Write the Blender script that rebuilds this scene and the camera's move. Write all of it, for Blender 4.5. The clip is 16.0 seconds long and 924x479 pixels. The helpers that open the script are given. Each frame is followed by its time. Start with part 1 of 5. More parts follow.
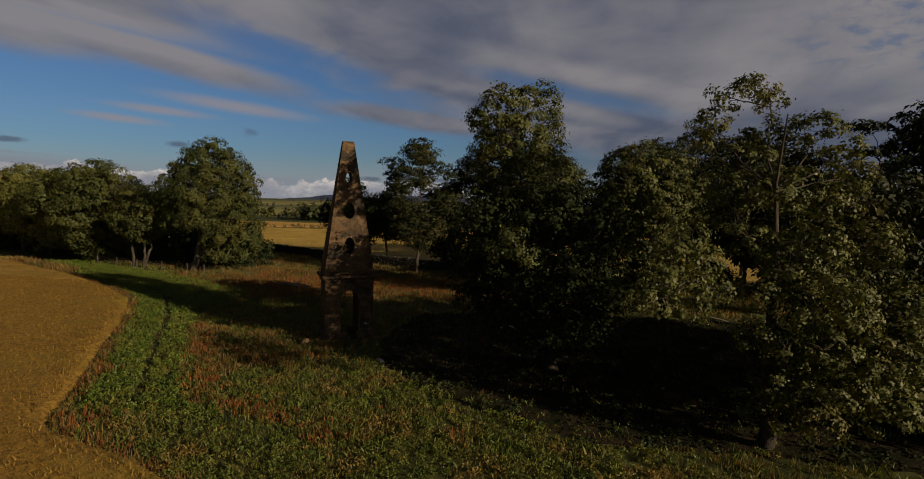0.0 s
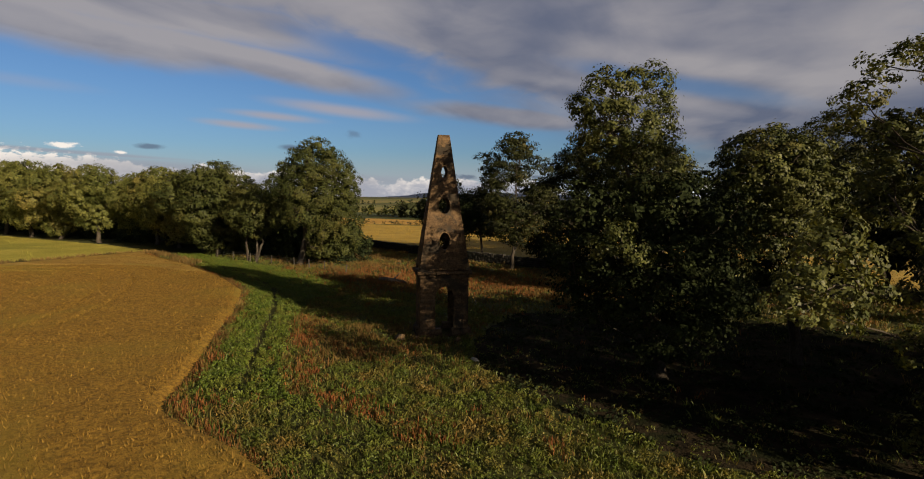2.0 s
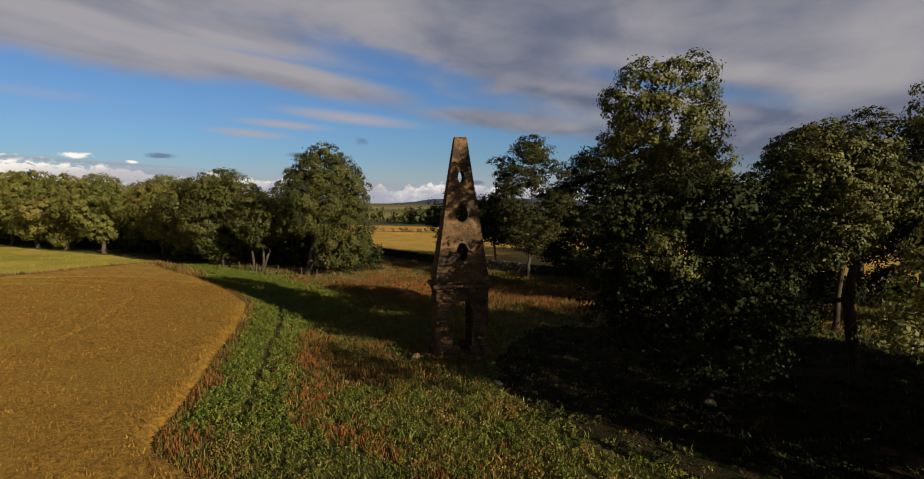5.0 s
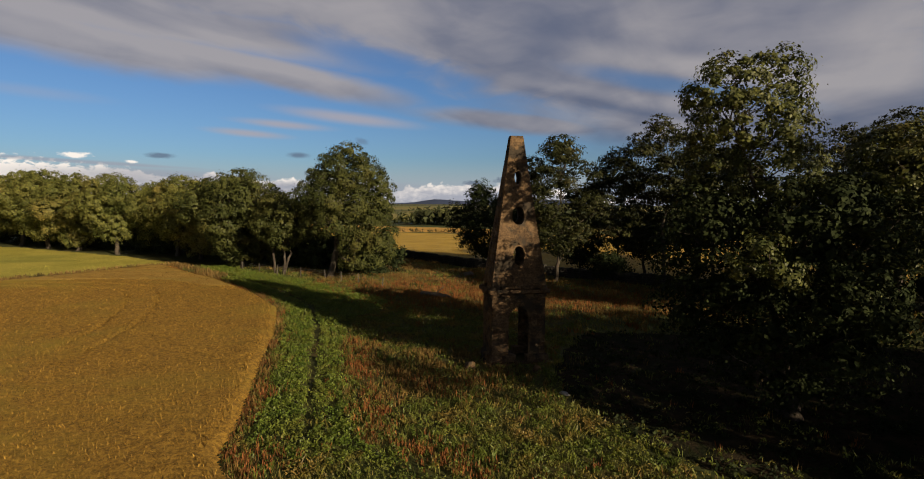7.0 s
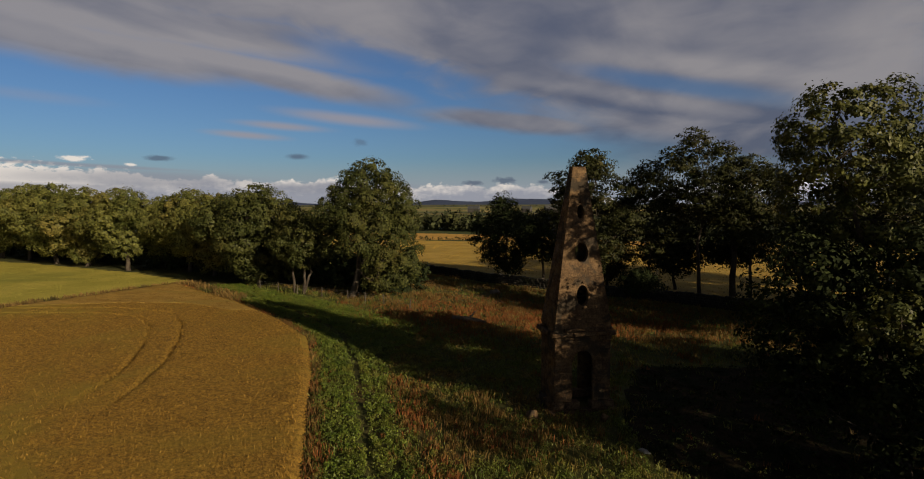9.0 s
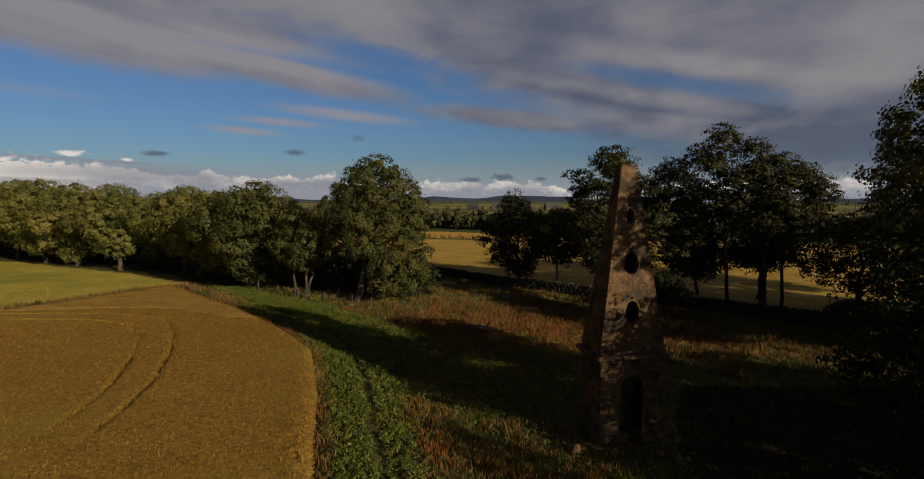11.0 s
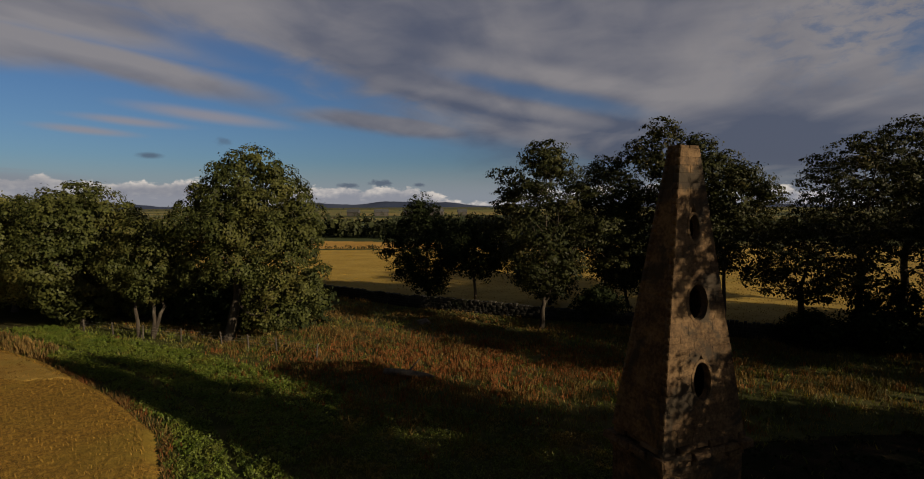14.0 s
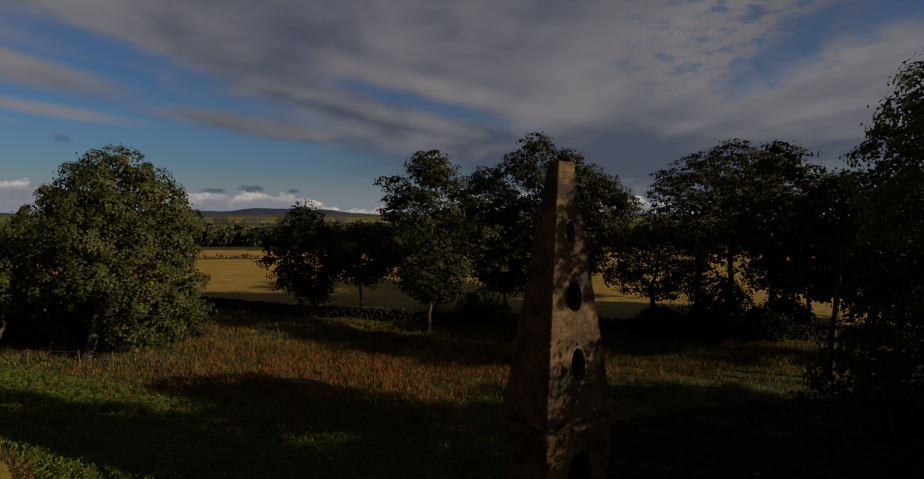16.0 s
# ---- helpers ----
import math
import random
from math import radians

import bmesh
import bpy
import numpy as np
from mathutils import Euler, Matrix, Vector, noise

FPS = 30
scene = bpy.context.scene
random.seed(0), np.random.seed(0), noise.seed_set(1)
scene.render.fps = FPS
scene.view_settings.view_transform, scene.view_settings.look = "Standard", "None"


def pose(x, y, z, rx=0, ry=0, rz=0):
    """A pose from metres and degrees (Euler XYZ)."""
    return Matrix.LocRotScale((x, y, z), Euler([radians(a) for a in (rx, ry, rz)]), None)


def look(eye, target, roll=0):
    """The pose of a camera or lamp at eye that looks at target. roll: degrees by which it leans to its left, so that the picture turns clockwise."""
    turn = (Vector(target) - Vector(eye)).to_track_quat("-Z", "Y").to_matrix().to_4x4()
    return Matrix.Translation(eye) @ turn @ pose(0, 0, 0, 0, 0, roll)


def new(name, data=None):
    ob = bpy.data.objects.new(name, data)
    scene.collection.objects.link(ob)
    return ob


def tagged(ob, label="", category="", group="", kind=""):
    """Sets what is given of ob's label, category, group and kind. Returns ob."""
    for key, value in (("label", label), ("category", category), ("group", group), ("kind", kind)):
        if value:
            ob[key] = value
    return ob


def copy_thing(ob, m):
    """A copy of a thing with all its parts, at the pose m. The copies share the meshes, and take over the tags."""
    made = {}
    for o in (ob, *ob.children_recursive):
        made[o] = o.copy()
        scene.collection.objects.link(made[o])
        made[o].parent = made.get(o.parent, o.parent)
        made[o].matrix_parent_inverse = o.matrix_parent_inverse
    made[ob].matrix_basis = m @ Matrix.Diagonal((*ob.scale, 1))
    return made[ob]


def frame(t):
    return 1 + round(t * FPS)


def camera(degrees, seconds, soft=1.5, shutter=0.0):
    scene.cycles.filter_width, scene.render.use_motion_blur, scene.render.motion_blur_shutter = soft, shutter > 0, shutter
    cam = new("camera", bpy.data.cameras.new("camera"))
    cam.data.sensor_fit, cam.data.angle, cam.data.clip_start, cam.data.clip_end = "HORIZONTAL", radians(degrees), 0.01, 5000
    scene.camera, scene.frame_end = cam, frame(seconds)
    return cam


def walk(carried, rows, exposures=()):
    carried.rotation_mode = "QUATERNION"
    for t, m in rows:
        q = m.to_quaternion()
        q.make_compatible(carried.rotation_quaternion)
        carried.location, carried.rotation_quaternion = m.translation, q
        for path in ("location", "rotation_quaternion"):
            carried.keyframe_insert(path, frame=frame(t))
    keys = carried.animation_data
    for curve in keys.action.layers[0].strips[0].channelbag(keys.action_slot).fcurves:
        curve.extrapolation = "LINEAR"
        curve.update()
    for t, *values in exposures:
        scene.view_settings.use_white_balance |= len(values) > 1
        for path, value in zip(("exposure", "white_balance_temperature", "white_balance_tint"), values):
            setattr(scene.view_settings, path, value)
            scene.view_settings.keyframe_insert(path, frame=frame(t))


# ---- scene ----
cam = camera(81.2, 16.0, soft=1.0)
METRES, EYE, TILT, LEAN, TURN = 30.0, 9.5, -4.4, -1.4, 0.0
ROWS = [
    (0.0, 0.0, 0.0, 0.0, 0.0, 0.0, -0.0),
    (0.5, 0.0065, 0.0068, -0.0027, 7.52, 0.07, -0.41),
    (1.0, 0.0066, 0.0117, -0.003, 9.71, 0.06, -0.42),
    (1.5, 0.0021, 0.0192, -0.0039, 9.97, -0.15, -0.32),
    (2.0, -0.0076, 0.044, -0.0033, 10.02, -0.31, -0.2),
    (2.5, -0.0196, 0.0779, -0.0017, 10.0, -0.25, -0.03),
    (3.0, -0.0315, 0.1051, -0.0001, 10.27, -0.04, 0.21),
    (3.5, -0.0351, 0.1171, 0.0003, 10.7, -0.03, 0.37),
    (6.0, -0.0697, 0.1313, 0.0088, 10.95, 0.46, 0.26),
    (6.5, -0.1055, 0.1379, 0.0099, 10.94, 0.41, 0.2),
    (7.0, -0.1549, 0.1501, 0.0115, 10.87, 0.34, 0.2),
    (7.5, -0.2061, 0.1645, 0.0135, 10.76, 0.34, 0.3),
    (8.0, -0.2454, 0.1774, 0.0315, 10.89, 0.31, 0.57),
    (8.5, -0.2585, 0.1872, 0.0602, 10.9, 0.27, 0.63),
    (9.0, -0.2678, 0.1964, 0.0806, 10.84, 0.34, 0.71),
    (11.5, -0.3705, 0.3562, 0.104, 10.53, -0.08, 0.45),
    (12.0, -0.4005, 0.4155, 0.1074, 10.43, -0.11, 0.51),
    (12.5, -0.4239, 0.4782, 0.1102, 4.35, -0.14, 0.84),
    (13.0, -0.4528, 0.5462, 0.1153, -0.52, -0.2, 1.23),
    (13.5, -0.4701, 0.6062, 0.1208, -1.75, 0.06, 1.56),
    (14.0, -0.4803, 0.6503, 0.124, -2.15, 0.36, 1.79),
    (14.5, -0.4865, 0.6673, 0.1228, -2.37, 0.58, 1.88),
    (15.0, -0.49, 0.6635, 0.1211, -8.13, 0.64, 2.21),
    (15.5, -0.4978, 0.6422, 0.121, -11.12, 0.68, 2.31),
    (16.0, -0.5093, 0.6105, 0.1208, -14.94, 0.74, 2.26),
]
EXPOSURES = [(0.0, -0.5), (1.5, -0.03), (3.5, 0.2), (7.0, 0.15), (9.0, -0.23), (12.5, -0.38), (14.5, -0.48), (16.0, -0.78)]
walk(cam, [(t, pose(0, 0, EYE, TILT, LEAN, TURN) @ pose(METRES * x, METRES * y, METRES * z, 90 + pitch, roll, yaw)) for t, x, y, z, yaw, pitch, roll in ROWS], EXPOSURES)

# ---- light: a low evening sun behind the camera's right shoulder, sky with broken cloud ----
SUN_TO = Vector((0.829, -0.559, 0.0)).normalized()
SUN_ELEV = radians(16.5)
sun_data = bpy.data.lights.new("sun", "SUN")
sun_data.energy, sun_data.angle, sun_data.color = 5.0, radians(0.6), (1.0, 0.80, 0.55)
sun = new("sun", sun_data)
sun_dir = Vector((SUN_TO.x * math.cos(SUN_ELEV), SUN_TO.y * math.cos(SUN_ELEV), math.sin(SUN_ELEV)))
sun.matrix_world = look(sun_dir * 200, (0, 0, 0))


class Nodes:
    """A short hand for node trees."""

    def __init__(self, tree):
        self.tree = tree
        tree.nodes.clear()

    def add(self, kind, **sets):
        n = self.tree.nodes.new(kind)
        for k, v in sets.items():
            if k == "operation":
                n.operation = v
            elif k == "blend_type":
                n.blend_type = v
            elif k == "data_type":
                n.data_type = v
        return n

    def put(self, socket, value):
        if isinstance(value, bpy.types.NodeSocket):
            self.tree.links.new(value, socket)
        else:
            socket.default_value = value

    def math(self, op, a, b=0.0, c=0.0, clamp=False):
        n = self.add("ShaderNodeMath", operation=op)
        n.use_clamp = clamp
        for s, v in zip(n.inputs, (a, b, c)):
            self.put(s, v)
        return n.outputs[0]

    def vec(self, op, a, b=(0, 0, 0)):
        n = self.add("ShaderNodeVectorMath", operation=op)
        self.put(n.inputs[0], a)
        self.put(n.inputs[1], b)
        return n.outputs[0]

    def mix(self, f, a, b, kind="MIX"):
        n = self.add("ShaderNodeMix", data_type="RGBA", blend_type=kind)
        self.put(n.inputs[0], f)
        self.put(n.inputs[6], a)
        self.put(n.inputs[7], b)
        return n.outputs[2]

    def noise(self, vector, scale, detail=4.0, rough=0.55, distort=0.0):
        n = self.add("ShaderNodeTexNoise")
        if vector is not None:
            self.put(n.inputs["Vector"], vector)
        for k, v in (("Scale", scale), ("Detail", detail), ("Roughness", rough), ("Distortion", distort)):
            n.inputs[k].default_value = v
        return n.outputs["Fac"]

    def range(self, v, a, b, c=0.0, d=1.0):
        n = self.add("ShaderNodeMapRange")
        n.interpolation_type = "SMOOTHSTEP"
        for s, x in zip(n.inputs, (v, a, b, c, d)):
            self.put(s, x)
        return n.outputs[0]

    def join(self, x, y, z=0.0):
        n = self.add("ShaderNodeCombineXYZ")
        for s, v in zip(n.inputs, (x, y, z)):
            self.put(s, v)
        return n.outputs[0]

    def split(self, v):
        n = self.add("ShaderNodeSeparateXYZ")
        self.put(n.inputs[0], v)
        return n.outputs


def rgb(r, g, b):
    return (r, g, b, 1.0)


def build_sky():
    world = bpy.data.worlds.new("evening_sky")
    scene.world = world
    world.use_nodes = True
    k = Nodes(world.node_tree)
    sky = k.add("ShaderNodeTexSky")
    sky.sky_type, sky.sun_disc = "NISHITA", False
    sky.sun_elevation, sky.sun_rotation = SUN_ELEV, math.atan2(SUN_TO.x, SUN_TO.y)
    sky.air_density, sky.dust_density, sky.ozone_density = 1.0, 0.6, 2.5
    d = k.vec("NORMALIZE", k.add("ShaderNodeTexCoord").outputs["Generated"])
    dx, dy, dz = k.split(d)
    az = k.math("MULTIPLY", k.math("ARCTAN2", dx, dy), 57.2958)
    el = k.math("MULTIPLY", k.math("ARCSINE", dz), 57.2958)
    # the cloud deck as a plane overhead, which draws out towards the skyline
    lift = k.math("ADD", k.math("MAXIMUM", dz, 0.0), 0.08)
    deck = k.join(k.math("DIVIDE", dx, lift), k.math("DIVIDE", dy, lift), 0.0)
    turn = k.add("ShaderNodeVectorRotate")
    turn.rotation_type = "Z_AXIS"
    turn.inputs["Angle"].default_value = radians(12)
    k.put(turn.inputs["Vector"], deck)
    streak = k.vec("MULTIPLY", turn.outputs[0], (1.0, 0.42, 1.0))
    big = k.noise(streak, 0.62, 3, 0.5, 0.5)
    fine = k.noise(streak, 1.9, 4, 0.5, 0.6)
    flat = k.join(k.math("MULTIPLY", az, 0.10), k.math("MULTIPLY", el, 0.26), 0.0)
    soft_n = k.noise(flat, 1.3, 4, 0.52, 0.4)
    puffs = k.noise(k.join(k.math("MULTIPLY", az, 0.16), k.math("MULTIPLY", el, 0.34), 3.0), 2.6, 6, 0.58, 0.2)
    tops = k.noise(k.join(k.math("MULTIPLY", az, 0.15), 0.0, 7.0), 2.2, 5, 0.6, 0.0)
    wob = k.math("SUBTRACT", soft_n, 0.5)
    wob2 = k.math("SUBTRACT", puffs, 0.5)
    tufts = k.noise(k.join(k.math("MULTIPLY", az, 0.9), k.math("MULTIPLY", el, 1.8), 9.0), 1.7, 4, 0.6, 0.2)
    wob3 = k.math("ADD", k.math("SUBTRACT", tufts, 0.5), k.math("MULTIPLY", wob2, 0.5))

    def blot(a0, e0, ra, re, tilt, soft=0.5, wobble=1.2, which=None):
        """A cloud bank about azimuth a0 and height e0 (degrees), tilted, with a ragged rim."""
        c, s = math.cos(radians(tilt)), math.sin(radians(tilt))
        a = k.math("SUBTRACT", az, a0)
        e = k.math("SUBTRACT", el, e0)
        p = k.math("MULTIPLY", k.math("ADD", k.math("MULTIPLY", a, c), k.math("MULTIPLY", e, s)), 1 / ra)
        q = k.math("MULTIPLY", k.math("SUBTRACT", k.math("MULTIPLY", e, c), k.math("MULTIPLY", a, s)), 1 / re)
        r = k.math("SQRT", k.math("ADD", k.math("MULTIPLY", p, p), k.math("MULTIPLY", q, q)))
        r = k.math("ADD", r, k.math("MULTIPLY", which or wob, wobble))
        return k.range(r, 1.0 + soft, 1.0 - soft, 0.0, 1.0)

    def most(*masks):
        m = masks[0]
        for x in masks[1:]:
            m = k.math("MAXIMUM", m, x)
        return m

    # high grey deck: its lower rim falls from the upper left towards the skyline on the right
    rim = k.math("ADD", k.math("MULTIPLY", az, -0.30), 8.6)
    rim = k.math("MAXIMUM", k.math("MINIMUM", rim, 15.2), 3.5)
    high = k.range(k.math("ADD", k.math("SUBTRACT", el, rim), k.math("MULTIPLY", wob, 6.0)), -1.6, 2.0)
    band = most(blot(-37, 15.6, 17, 2.0, -3, 0.5, 1.0), blot(-47, 13.4, 17, 1.9, -5, 0.45, 0.9), blot(-31, 12.4, 14, 1.35, -9, 0.45, 0.8), blot(-55, 15.6, 30, 1.6, -3, 0.6, 0.9))
    right = most(blot(-5, 8.0, 10, 1.0, -6, 0.5, 0.9), blot(14, 7.0, 18, 2.4, -7, 0.6, 0.9), blot(36, 5.5, 24, 4.5, 0, 0.7, 1.0))
    gap = most(blot(-19, 13.9, 7, 0.9, -10, 0.7, 1.0), blot(11, 10.8, 9, 0.8, -13, 0.7, 0.9), blot(46, 14.3, 4.5, 1.8, 25, 0.7, 1.6), blot(53, 16.0, 4.0, 1.2, 10, 0.7, 1.4))
    deck_mask = k.math("MULTIPLY", most(high, band, right), k.math("SUBTRACT", 1.0, k.math("MULTIPLY", gap, 0.75)))
    flock = k.noise(k.join(k.math("MULTIPLY", az, 0.20), k.math("MULTIPLY", el, 0.42), 5.0), 2.0, 5, 0.6, 0.3)
    open_sky = k.math("MULTIPLY", blot(50, 19, 17, 6.0, 15, 0.6, 0.6), k.range(flock, 0.44, 0.68))
    deck_mask = k.math("MULTIPLY", deck_mask, k.math("SUBTRACT", 1.0, k.math("MULTIPLY", open_sky, 0.75)))
    wisps = most(blot(-32.2, 6.3, 2.9, 0.3, -3, 0.8, 0.5), blot(-22.5, 8.2, 5.4, 0.48, -5, 0.8, 0.5), blot(-29.0, 7.3, 3.4, 0.3, -3, 0.9, 0.5), k.math("MULTIPLY", blot(-49, 8.6, 4, 0.4, -2, 0.9, 0.5), 0.3))
    specks = most(blot(-39.9, 3.85, 1.0, 0.22, 0, 0.5, 1.2, wob3), blot(-27.6, 4.35, 0.9, 0.24, 0, 0.6, 0.6, wob3), k.math("MULTIPLY", blot(-21.4, 5.9, 0.6, 0.3, 0, 0.8, 2.0, wob3), 0.6), blot(-6.3, 2.0, 1.0, 0.3, 0, 0.45, 2.6, wob3), blot(-9.6, 1.75, 0.8, 0.2, 0, 0.5, 2.4, wob3), blot(-2.2, 1.8, 0.5, 0.16, 0, 0.5, 2.4, wob3))
    # heaped cumulus along the skyline, flat hazy bases below
    where = most(blot(-54, 1.5, 17, 6, 0, 0.3, 0.0), k.math("MULTIPLY", blot(-9, 1.0, 9, 5, 0, 0.4, 0.0), 0.72), k.math("MULTIPLY", blot(-30, 1.0, 12, 5, 0, 0.4, 0.0), 0.85), k.math("MULTIPLY", blot(22, 1.0, 14, 5, 0, 0.4, 0.0), 0.7))
    crest = k.math("MULTIPLY", where, k.math("ADD", 0.7, k.math("MULTIPLY", tops, 3.2)))
    below = k.math("SUBTRACT", crest, k.math("ADD", el, k.math("ADD", k.math("MULTIPLY", wob2, -1.4), k.math("MULTIPLY", wob3, -0.7))))
    heap = most(k.range(below, 0.0, 0.35), blot(-53, 1.6, 9.0, 1.5, 0, 0.2, 1.8, wob3), blot(-49, 1.7, 6.0, 1.0, 0, 0.25, 1.6, wob3), blot(-46.2, 3.6, 1.0, 0.22, 0, 0.5, 2.6, wob3), blot(-42.2, 3.2, 0.4, 0.12, 0, 0.6, 2.4, wob3), blot(-56, 1.3, 4.0, 1.0, 0, 0.3, 1.4, wob3))
    strat = most(blot(-47, 3.1, 9, 0.16, -2, 0.7, 1.0), blot(-52, 1.2, 12, 0.35, 0, 0.8, 1.0), blot(-41, 1.9, 9, 0.75, -1, 0.6, 0.8), blot(-24, 1.2, 8, 0.5, 0, 0.7, 0.8))
    haze = k.range(el, 4.6, 0.2, 0.0, 0.8)
    blue = k.mix(1.0, sky.outputs[0], rgb(0.58, 0.76, 1.05), "MULTIPLY")
    blue = k.mix(1.0, blue, rgb(0.074, 0.074, 0.074), "MULTIPLY")
    bx, by, bz = k.split(blue)
    blue = k.join(k.math("MINIMUM", bx, 0.34), k.math("MINIMUM", by, 0.48), k.math("MINIMUM", bz, 0.90))
    blue = k.mix(haze, blue, rgb(0.35, 0.385, 0.45))
    shade = k.range(k.math("ADD", k.math("MULTIPLY", big, 0.55), k.math("ADD", k.math("MULTIPLY", fine, 0.3), k.math("MULTIPLY", soft_n, 0.25))), 0.38, 0.74)
    bright = most(blot(-29, 14.0, 8, 0.9, -8, 0.9, 1.2), blot(15, 12.0, 12, 0.9, -12, 0.9, 0.8), blot(10, 9.2, 10, 0.6, -11, 0.8, 0.8), blot(34, 15, 12, 5, 20, 0.9, 0.8), blot(48, 10, 12, 3.0, 10, 0.9, 1.0), blot(-36, 13.6, 14, 0.9, -7, 0.9, 0.6))
    dusk = most(blot(16, 8.0, 14, 0.9, -9, 0.9, 0.9), blot(30, 4.5, 26, 2.6, 0, 0.9, 0.9))
    shade = k.math("ADD", shade, k.math("SUBTRACT", k.math("MULTIPLY", bright, 0.5), k.math("MULTIPLY", dusk, 0.55)), clamp=True)
    grey = k.mix(shade, rgb(0.115, 0.128, 0.182), rgb(0.335, 0.312, 0.318))
    out = k.mix(k.math("MULTIPLY", deck_mask, 0.92), blue, grey)
    out = k.mix(k.math("MULTIPLY", wisps, 0.75), out, rgb(0.37, 0.335, 0.355))
    sunlit = k.range(k.math("SUBTRACT", k.math("ADD", k.math("MULTIPLY", wob2, 2.6), k.math("MULTIPLY", wob3, 1.6)), k.math("MULTIPLY", below, 0.75)), -1.15, 0.55)
    sunlit = k.math("ADD", sunlit, k.math("MULTIPLY", blot(-51, 2.1, 9.5, 1.6, 0, 0.5, 1.2, wob3), 0.7), clamp=True)
    puff = k.mix(sunlit, rgb(0.34, 0.35, 0.405), rgb(0.94, 0.85, 0.76))
    out = k.mix(k.math("MULTIPLY", heap, 0.92), out, puff)
    out = k.mix(k.math("MULTIPLY", strat, 0.7), out, rgb(0.29, 0.30, 0.35))
    out = k.mix(k.math("MULTIPLY", specks, 0.75), out, rgb(0.10, 0.13, 0.19))
    # sky out of view is dimmed to deepen shade, less so towards the sun
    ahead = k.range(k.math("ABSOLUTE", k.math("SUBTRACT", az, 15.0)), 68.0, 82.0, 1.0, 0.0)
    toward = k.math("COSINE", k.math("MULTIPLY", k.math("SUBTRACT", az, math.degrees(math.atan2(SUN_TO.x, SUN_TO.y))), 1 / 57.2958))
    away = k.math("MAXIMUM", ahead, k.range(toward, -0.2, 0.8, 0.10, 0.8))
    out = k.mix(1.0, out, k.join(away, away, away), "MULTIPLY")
    # sky above the view is dimmed too, which cuts the fill light
    zen = k.range(el, 20.0, 34.0, 1.0, 0.42)
    out = k.mix(1.0, out, k.join(zen, zen, zen), "MULTIPLY")
    bg = k.add("ShaderNodeBackground")
    k.put(bg.inputs["Color"], out)
    bg.inputs["Strength"].default_value = 1.0
    o = k.add("ShaderNodeOutputWorld")
    k.put(o.inputs["Surface"], bg.outputs[0])


build_sky()


# ---- materials ----
def material(name, dark, light, scale=1.0, fine=12.0, rough=0.85, bump=0.3, patch=None, patch_scale=0.2, patch_at=(0.5, 0.7), island=0.0, each=0.0, translucent=0.0, bump_size=0.02, stretch=(1, 1, 1), gloss=0.25):
    """A rough natural surface: two colours mixed at two scales, a third in patches, and a fine relief."""
    m = bpy.data.materials.new(name)
    m.use_nodes = True
    k = Nodes(m.node_tree)
    where = k.vec("MULTIPLY", k.add("ShaderNodeNewGeometry").outputs["Position"], stretch)
    a = k.noise(where, scale, 5, 0.6)
    b = k.noise(where, fine, 4, 0.6)
    f = k.range(k.math("ADD", k.math("MULTIPLY", a, 0.6), k.math("MULTIPLY", b, 0.4)), 0.35, 0.65)
    col = k.mix(f, rgb(*dark), rgb(*light))
    if patch:
        col = k.mix(k.range(k.noise(where, patch_scale, 5, 0.62, 0.5), *patch_at), col, rgb(*patch))
    if island or each:
        r = k.add("ShaderNodeNewGeometry").outputs["Random Per Island"] if island else k.add("ShaderNodeObjectInfo").outputs["Random"]
        w = island or each
        v = k.math("ADD", k.math("MULTIPLY", r, 2 * w), 1 - w)
        col = k.mix(1.0, col, k.join(v, v, k.math("POWER", v, 0.8)), "MULTIPLY")
    p = k.add("ShaderNodeBsdfPrincipled")
    k.put(p.inputs["Base Color"], col)
    p.inputs["Roughness"].default_value = rough
    p.inputs["Specular IOR Level"].default_value = gloss
    if bump:
        bn = k.add("ShaderNodeBump")
        bn.inputs["Strength"].default_value, bn.inputs["Distance"].default_value = bump, bump_size
        k.put(bn.inputs["Height"], b)
        k.put(p.inputs["Normal"], bn.outputs[0])
    surf = p.outputs[0]
    if translucent:
        tr = k.add("ShaderNodeBsdfTranslucent")
        k.put(tr.inputs["Color"], k.mix(1.0, col, rgb(1.4, 1.25, 0.5), "MULTIPLY"))
        mx = k.add("ShaderNodeMixShader")
        mx.inputs[0].default_value = translucent
        k.put(mx.inputs[1], surf)
        k.put(mx.inputs[2], tr.outputs[0])
        surf = mx.outputs[0]
    o = k.add("ShaderNodeOutputMaterial")
    k.put(o.inputs["Surface"], surf)
    return m


